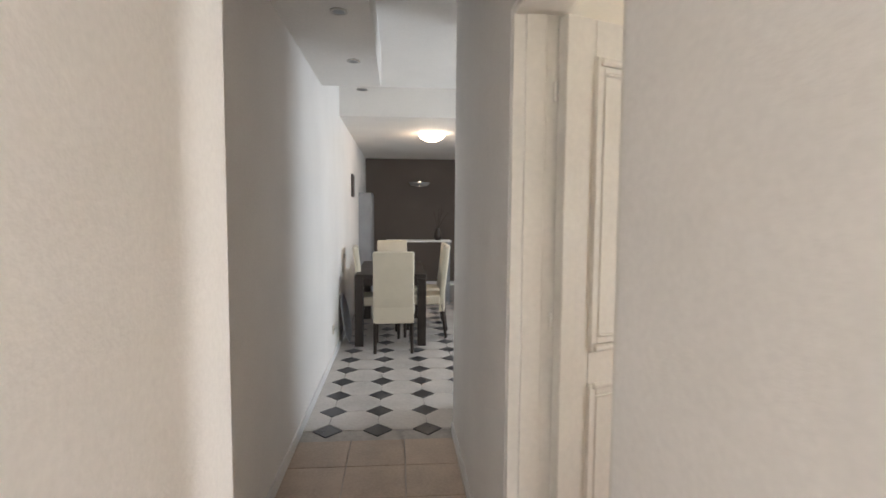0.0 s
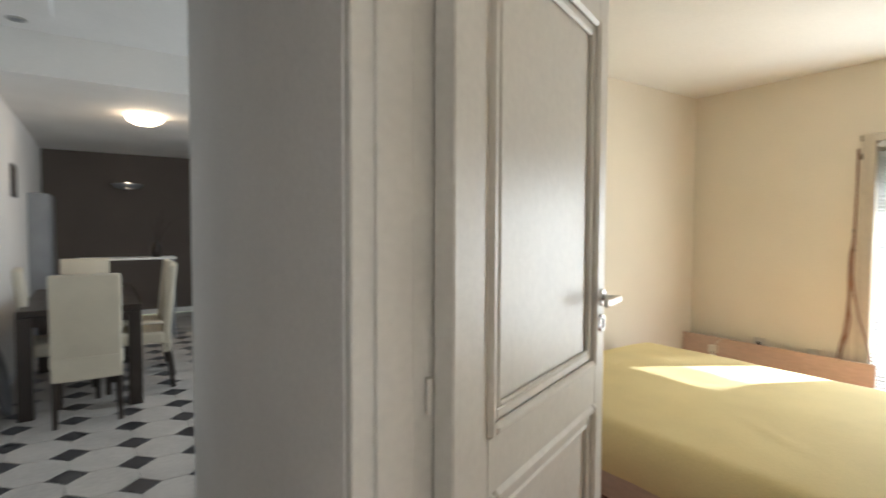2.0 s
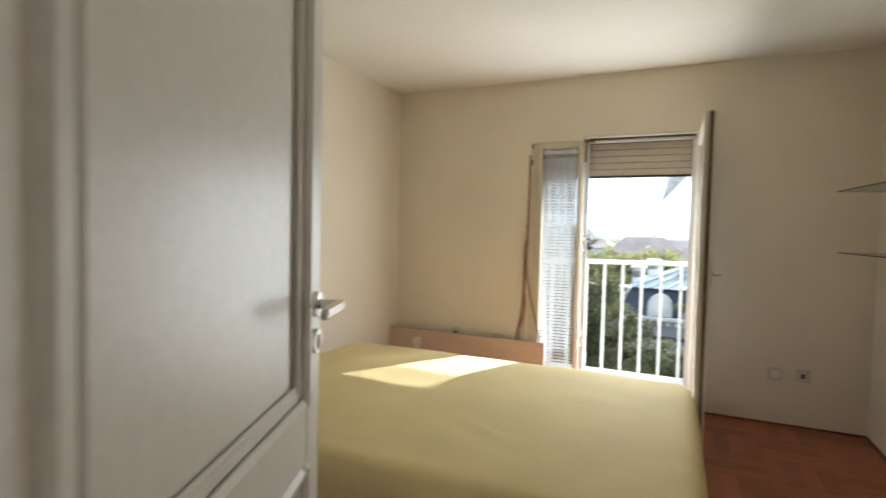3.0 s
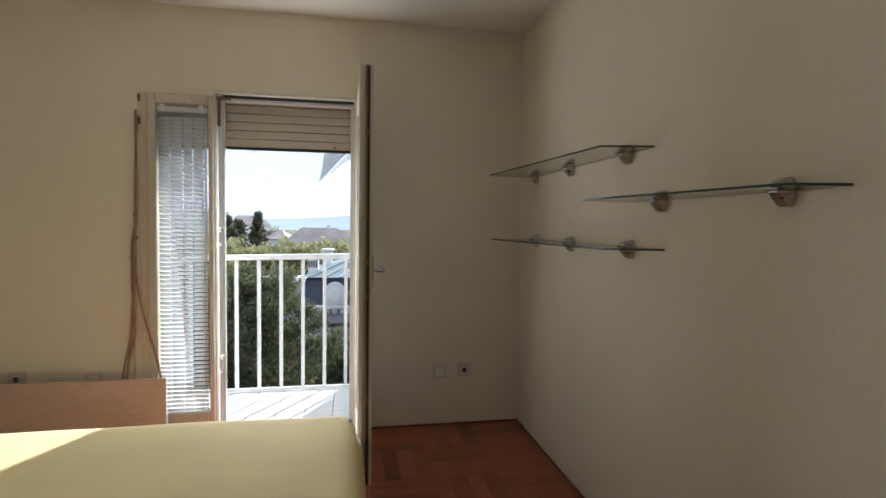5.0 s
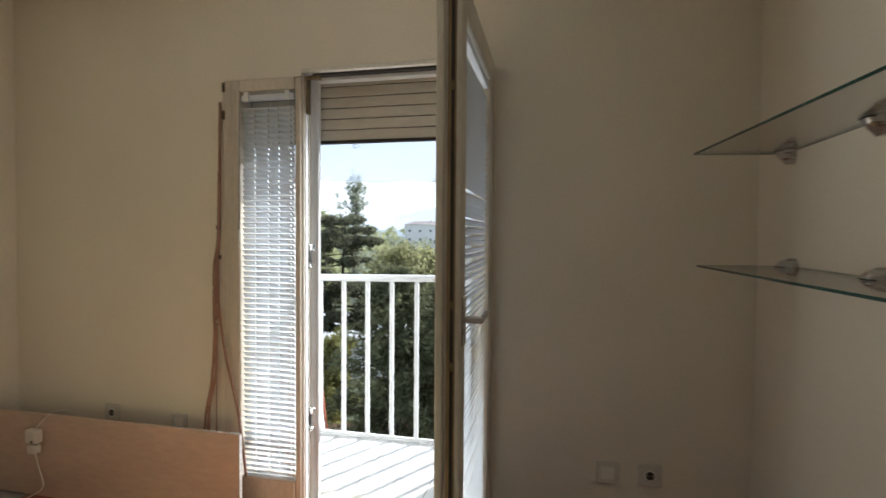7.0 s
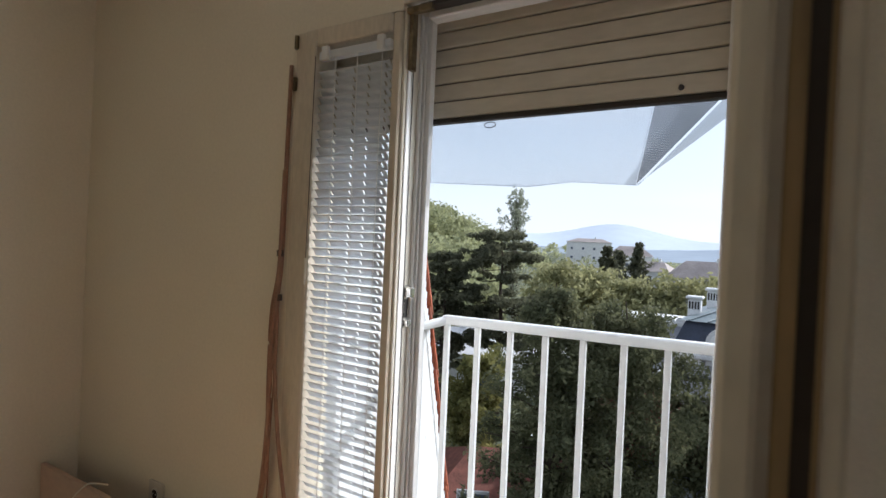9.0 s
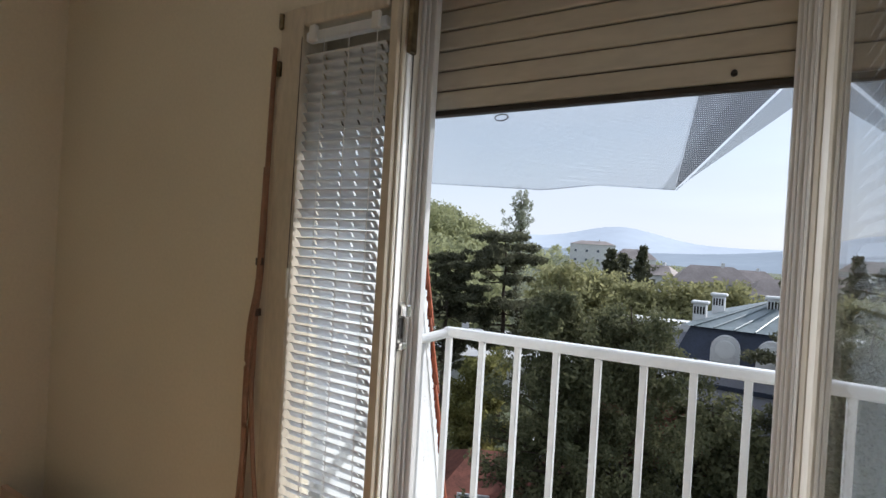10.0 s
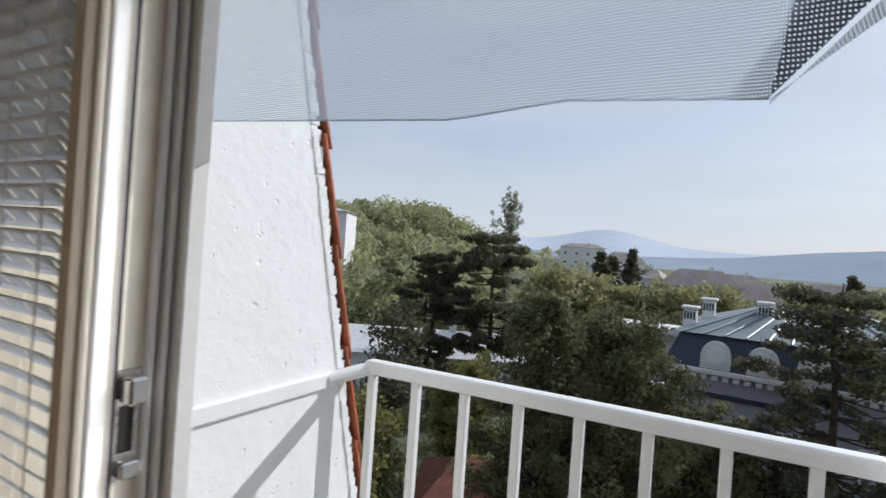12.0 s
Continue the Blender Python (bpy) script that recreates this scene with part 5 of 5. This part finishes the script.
def gable_house(at, w, d, eave, ridge, turn, wall_m, roof_m, label, rows=2, cols=3, group=""):
    h = thing("house", (0, 0, 0), label, "house", group=group)
    part("wall", box(-w / 2, w / 2, -d / 2, d / 2, -2.0, eave), wall_m, h)
    r = bmesh.new()
    o = 0.4
    pts = [(-w / 2 - o, -d / 2 - o, eave - 0.15), (w / 2 + o, -d / 2 - o, eave - 0.15), (w / 2 + o, d / 2 + o, eave - 0.15), (-w / 2 - o, d / 2 + o, eave - 0.15), (-w / 2 * 0.55, 0, ridge), (w / 2 * 0.55, 0, ridge)]
    vs = [r.verts.new(p) for p in pts]
    for q in ((0, 1, 5, 4), (1, 2, 5), (2, 3, 4, 5), (3, 0, 4), (0, 1, 2, 3)):
        r.faces.new([vs[k] for k in q])
    rf = part("roof", r, roof_m, h)
    part("chimney", box(w * 0.12, w * 0.12 + 0.6, -0.3, 0.3, eave, ridge + 0.7, 0.03), M_STONEWHITE, rf)
    for i in range(cols):
        for j in range(rows):
            x = -w / 2 + w * (i + 0.5) / cols
            z = 0.9 + j * (eave - 0.6) / max(1, rows)
            wd = part("window", box(x - 0.65, x + 0.65, -d / 2 - 0.06, -d / 2 + 0.02, z, z + 1.3, 0.02), M_STONEWHITE, h)
            part("pane", box(x - 0.5, x + 0.5, -d / 2 - 0.075, -d / 2 - 0.061, z + 0.12, z + 1.18), M_FARPANE, wd)
    h.matrix_basis = pose(*at, 0, 0, turn)
    return h


# villa with mansard roof
def villa():
    h = thing("villa", (0, 0, 0), "grey-lilac villa with dark mansard roof, white dormers and chimneys", "house")
    W, D, EV = 11.0, 9.0, 7.30
    part("wall", box(-W / 2, W / 2, -D / 2, D / 2, -2.5, EV), M_HOUSEWALL, h)
    co = part("cornice", box(-W / 2 - 0.35, W / 2 + 0.35, -D / 2 - 0.35, D / 2 + 0.35, EV - 0.02, EV + 0.22, 0.05), M_STONEWHITE, h)
    n = 26
    for i in range(n):
        x = -W / 2 + W * (i + 0.5) / n
        part("dentil", box(x - 0.12, x + 0.12, -D / 2 - 0.26, -D / 2 - 0.003, EV - 0.24, EV - 0.03), M_STONEWHITE, co)
    part("string_course", box(-W / 2 - 0.08, W / 2 + 0.08, -D / 2 - 0.10, D / 2 + 0.1, EV - 1.05, EV - 0.85, 0.02), M_MANSARD, h)
    bm = bmesh.new()
    lo = [bm.verts.new(p) for p in ((-W / 2 - 0.25, -D / 2 - 0.25, EV + 0.22), (W / 2 + 0.25, -D / 2 - 0.25, EV + 0.22), (W / 2 + 0.25, D / 2 + 0.25, EV + 0.22), (-W / 2 - 0.25, D / 2 + 0.25, EV + 0.22))]
    hi = [bm.verts.new(p) for p in ((-W / 2 + 0.35, -D / 2 + 0.35, EV + 1.7), (W / 2 - 0.35, -D / 2 + 0.35, EV + 1.7), (W / 2 - 0.35, D / 2 - 0.35, EV + 1.7), (-W / 2 + 0.35, D / 2 - 0.35, EV + 1.7))]
    for k in range(4):
        bm.faces.new((lo[k], lo[(k + 1) % 4], hi[(k + 1) % 4], hi[k]))
    bm.faces.new(lo)
    bm.faces.new(hi)
    mr = part("mansard", bm, M_MANSARD, h, "dark blue slate mansard slope")
    bm = bmesh.new()
    lo = [bm.verts.new(p) for p in ((-W / 2 + 0.1, -D / 2 + 0.1, EV + 1.704), (W / 2 - 0.1, -D / 2 + 0.1, EV + 1.704), (W / 2 - 0.1, D / 2 - 0.1, EV + 1.704), (-W / 2 + 0.1, D / 2 - 0.1, EV + 1.704))]
    rd = [bm.verts.new((-2.0, 0, EV + 3.0)), bm.verts.new((2.0, 0, EV + 3.0))]
    for q in ((lo[0], lo[1], rd[1], rd[0]), (lo[1], lo[2], rd[1]), (lo[2], lo[3], rd[0], rd[1]), (lo[3], lo[0], rd[0]), tuple(lo)):
        bm.faces.new(q)
    zr = part("zinc_roof", bm, M_ZINC, h, "patinated zinc upper roof with standing seams")
    for i in range(13):
        u = (i + 0.5) / 13
        a = Vector((-W / 2 + 0.1 + (W - 0.2) * u, -D / 2 + 0.1, EV + 1.74))
        bq = Vector((-2.0 + 4.0 * u, 0, EV + 3.02))
        part("seam", rod(a, bq, 0.04, seg=5), M_ZINC, zr)
    for x in (-3.6, -1.8, 0.0, 1.8, 3.6):
        dm = part("dormer", box(x - 0.60, x + 0.60, -D / 2 - 0.32, -D / 2 + 0.4, EV + 0.24, EV + 0.90, 0.03), M_STONEWHITE, h, "white arched dormer")
        ar = bmesh.new()
        rod((x, -D / 2 - 0.34, EV + 0.88), (x, -D / 2 + 0.4, EV + 0.88), 0.58, seg=28, bm=ar)
        part("arch", ar, M_STONEWHITE, dm)
        ai = bmesh.new()
        rod((x, -D / 2 - 0.40, EV + 0.86), (x, -D / 2 - 0.342, EV + 0.86), 0.40, seg=28, bm=ai)
        part("shutter", ai, M_WHITE, dm)
    for x, y, top in ((-5.02, -2.3, 2.62), (-4.45, 0.3, 2.95), (-1.9, -1.0, 3.1)):
        ch = part("chimney", box(x - 0.30, x + 0.30, y - 0.30, y + 0.30, EV + 1.6, EV + top, 0.04), M_STONEWHITE, h)
        part("cap", box(x - 0.40, x + 0.40, y - 0.40, y + 0.40, EV + top, EV + top + 0.15, 0.04), M_STONEWHITE, ch)
        for k in range(4):
            part("vent", box(x - 0.25 + k * 0.135, x - 0.165 + k * 0.135, y - 0.308, y - 0.3005, EV + top - 0.5, EV + top - 0.12), M_HOLE, ch)
    for x in (-3.1, -0.4, 2.3, 4.6):
        for z in (1.0, 3.7):
            wd = part("window", box(x - 0.75, x + 0.75, -D / 2 - 0.10, -D / 2 - 0.002, z, z + 1.65, 0.03), M_STONEWHITE, h)
            part("pane", box(x - 0.52, x + 0.52, -D / 2 - 0.115, -D / 2 - 0.101, z + 0.18, z + 1.45), M_HOUSEWALL, wd)
    # lower flat-roofed wing with a white scalloped parapet
    wing = part("wing", box(-W / 2 - 4.2, -W / 2 - 0.4, 1.0, D / 2, -2.5, EV + 0.75), M_HOUSEWALL, h)
    part("parapet", box(-W / 2 - 4.3, -W / 2 - 0.4, 0.9, D / 2 + 0.1, EV + 0.75, EV + 0.95, 0.03), M_STONEWHITE, wing)
    for i in range(7):
        x = -W / 2 - 4.0 + i * 0.56
        part("scallop", rod((x, 0.92, EV + 0.96), (x, 1.12, EV + 0.96), 0.27, seg=14), M_STONEWHITE, wing)
    return h


villa().matrix_basis = pose(3.75, 34.1, -10.7, 0, 0, -3)
gable_house(polar(21.5, 21.5), 6.0, 5.0, 1.8, 3.0, 25, M_HOUSEWALL, M_OLDROOF, "low garden house with red tiled roof", 1, 2)
gable_house(polar(7.0, 21.8), 4.0, 4.0, 4.3, 6.4, 15, M_HOUSEWALL, M_OLDROOF, "small shed with red tiled roof", 1, 1)
gable_house(polar(32.0, 45.0), 25.0, 7.0, 3.9, 5.4, 30, M_STONEWHITE, M_STONEWHITE, "long low white building behind the trees", 1, 5)
gable_house(polar(43.4, 74.0, -1.0), 9.0, 8.0, 6.4, 6.8, 30, M_STONEWHITE, M_STONEWHITE, "white house on the wooded slope", 2, 3)
for a, d, w, ev, rd, tn, pale in ((3.0, 122, 15, 10.0, 13.4, 12, False), (7.9, 126, 8, 10.8, 12.8, -8, True), (-2.6, 118, 10, 8.6, 11.6, 10, False), (-0.2, 150, 12, 10.0, 12.6, 4, True), (-7.5, 140, 14, 9.2, 12.0, 5, False), (14.6, 250, 20, 13.0, 14.6, 12, True), (-15.0, 150, 14, 9.0, 12.0, -5, False), (10.4, 175, 12, 12.5, 15.4, 20, True)):
    gable_house(polar(a, d), w, 8.0, ev, rd, tn, M_STONEWHITE if pale else M_HOUSEWALL, M_FARROOF, "far white house with weathered roof among trees" if pale else "far grey house with weathered brown roof among trees", 3, 4, group="valley houses")

# ---- floors, piece by piece ----
def pieces(name, meshes_places, parent, material):
    for me, loc, rz in meshes_places:
        ob = new(name, me)
        ob.parent = parent
        ob.location = Vector(loc) - ORIGIN[parent.name]
        ob.rotation_euler = (0, 0, rz)


floor = bpy.data.objects["floor"]
B, NS = 0.33, 4
sw = B / NS
sb = box(-B / 2 + 0.0006, B / 2 - 0.0006, -sw / 2 + 0.0006, sw / 2 - 0.0006, -0.012, 0.0, 0.0008)
strip_me = link_mesh("strip", sb, M_PARQUET)
near, rest = [], bmesh.new()
ni, nj = int((XR - XL) / B) + 1, int((WY - DY1) / B) + 1
for i in range(ni):
    for j in range(nj):
        cx, cy = XR - 0.012 - (i + 0.5) * B, WY - 0.012 - (j + 0.5) * B
        across = (i + j) % 2
        for s in range(NS):
            o = (s - (NS - 1) / 2) * sw
            p = (cx, cy + o, 0) if not across else (cx + o, cy, 0)
            lo_x, lo_y = p[0] - (B / 2 if not across else sw / 2), p[1] - (sw / 2 if not across else B / 2)
            if lo_x < XL + 0.005 or lo_y < DY1 + 0.005:
                continue
            if i < 4 and j < 9:
                near.append((strip_me, p, 0 if not across else math.pi / 2))
            else:
                hx, hy = (B / 2, sw / 2) if not across else (sw / 2, B / 2)
                box(p[0] - hx + 0.0006, p[0] + hx - 0.0006, p[1] - hy + 0.0006, p[1] + hy - 0.0006, -0.012, 0.0, bm=rest)
pieces("strip", near, floor, M_PARQUET)
tagged(part("parquet_rest", rest, M_PARQUET, floor), kind="stuff")

hall = setting("floor_hall", box(-8.10, -1.27, CY, 2.5, -0.12, -0.008), M_GROUT, "hall floor of pale octagon tiles with black insets", "floor")
P, cut = 0.325, 0.100
h = P / 2
octo = bmesh.new()
outl = [(-h + cut, -h), (h - cut, -h), (h, -h + cut), (h, h - cut), (h - cut, h), (-h + cut, h), (-h, h - cut), (-h, -h + cut)]
octo = prism([(x * 0.988, y * 0.988) for x, y in outl], -0.010, 0.0, 0.0008)
oct_me = link_mesh("octagon_tile", octo, M_TILE)
dia = prism([(cut - 0.005, 0), (0, cut - 0.005), (-cut + 0.005, 0), (0, -cut + 0.005)], -0.010, 0.0, 0.0008)
dia_me = link_mesh("inset_tile", dia, M_DOT)
DX, DYT = -1.425, -0.621
ot, dt, more_o, more_d = [], [], bmesh.new(), bmesh.new()
for i in range(0, 22):
    for j in range(-3, 10):
        x, y = DX - i * P, DYT + j * P
        if y - cut > CY + 0.0 and y < 2.3 and y + cut < 2.5 and x - cut > -8.10 and y > CY + cut:
            if y < 0.7:
                dt.append((dia_me, (x, y, 0), 0))
        ox, oy = x - h, y + h
        if oy + h < 2.5 and oy - h > CY - 0.02 and ox - h > -8.10:
            if oy < 0.8:
                ot.append((oct_me, (ox, oy, 0), 0))
            else:
                box(ox - h + 0.004, ox + h - 0.004, oy - h + 0.004, oy + h - 0.004, -0.01, 0.0, bm=more_o)
# halved octagons along the corridor wall
half_me = link_mesh("octagon_tile", prism([(x * 0.988, max(y, 0.003) * 0.988) for x, y in ((-h, 0), (h, 0), (h, h - cut), (h - cut, h), (-h + cut, h), (-h, h - cut))], -0.010, 0.0, 0.0008), M_TILE)
for i in range(20):
    ot.append((half_me, (DX - i * P - h, CY + 0.001, 0), 0))
pieces("octagon_tile", ot, hall, M_TILE)
pieces("inset_tile", dt, hall, M_DOT)
tagged(part("tile_rest", more_o, M_TILE, hall), kind="stuff")

corr = setting("floor_corridor", box(-1.27, 3.4, CY, DY1, -0.12, -0.008), M_GROUT, "beige tiled corridor floor", "floor")
ct = link_mesh("floor_tile", box(-0.163, 0.163, -0.163, 0.163, -0.010, 0.0, 0.001), M_BEIGETILE)
lst = []
for i in range(14):
    for j in range(3):
        lst.append((ct, (-1.27 + 0.166 + i * 0.331, CY + 0.166 + j * 0.331, 0), 0))
pieces("floor_tile", lst, corr, M_BEIGETILE)

slab = bpy.data.objects["balcony_slab"]
bt = link_mesh("floor_tile", box(-0.098, 0.098, -0.098, 0.098, -0.012, 0.0, 0.0015), M_BALCTILE)
lst = []
for i in range(7):
    for j in range(5):
        lst.append((bt, (-0.58 + 0.1 + i * 0.2005, 4.0 + 0.1 + j * 0.198, BF), 0))
pieces("floor_tile", lst, slab, M_BALCTILE)
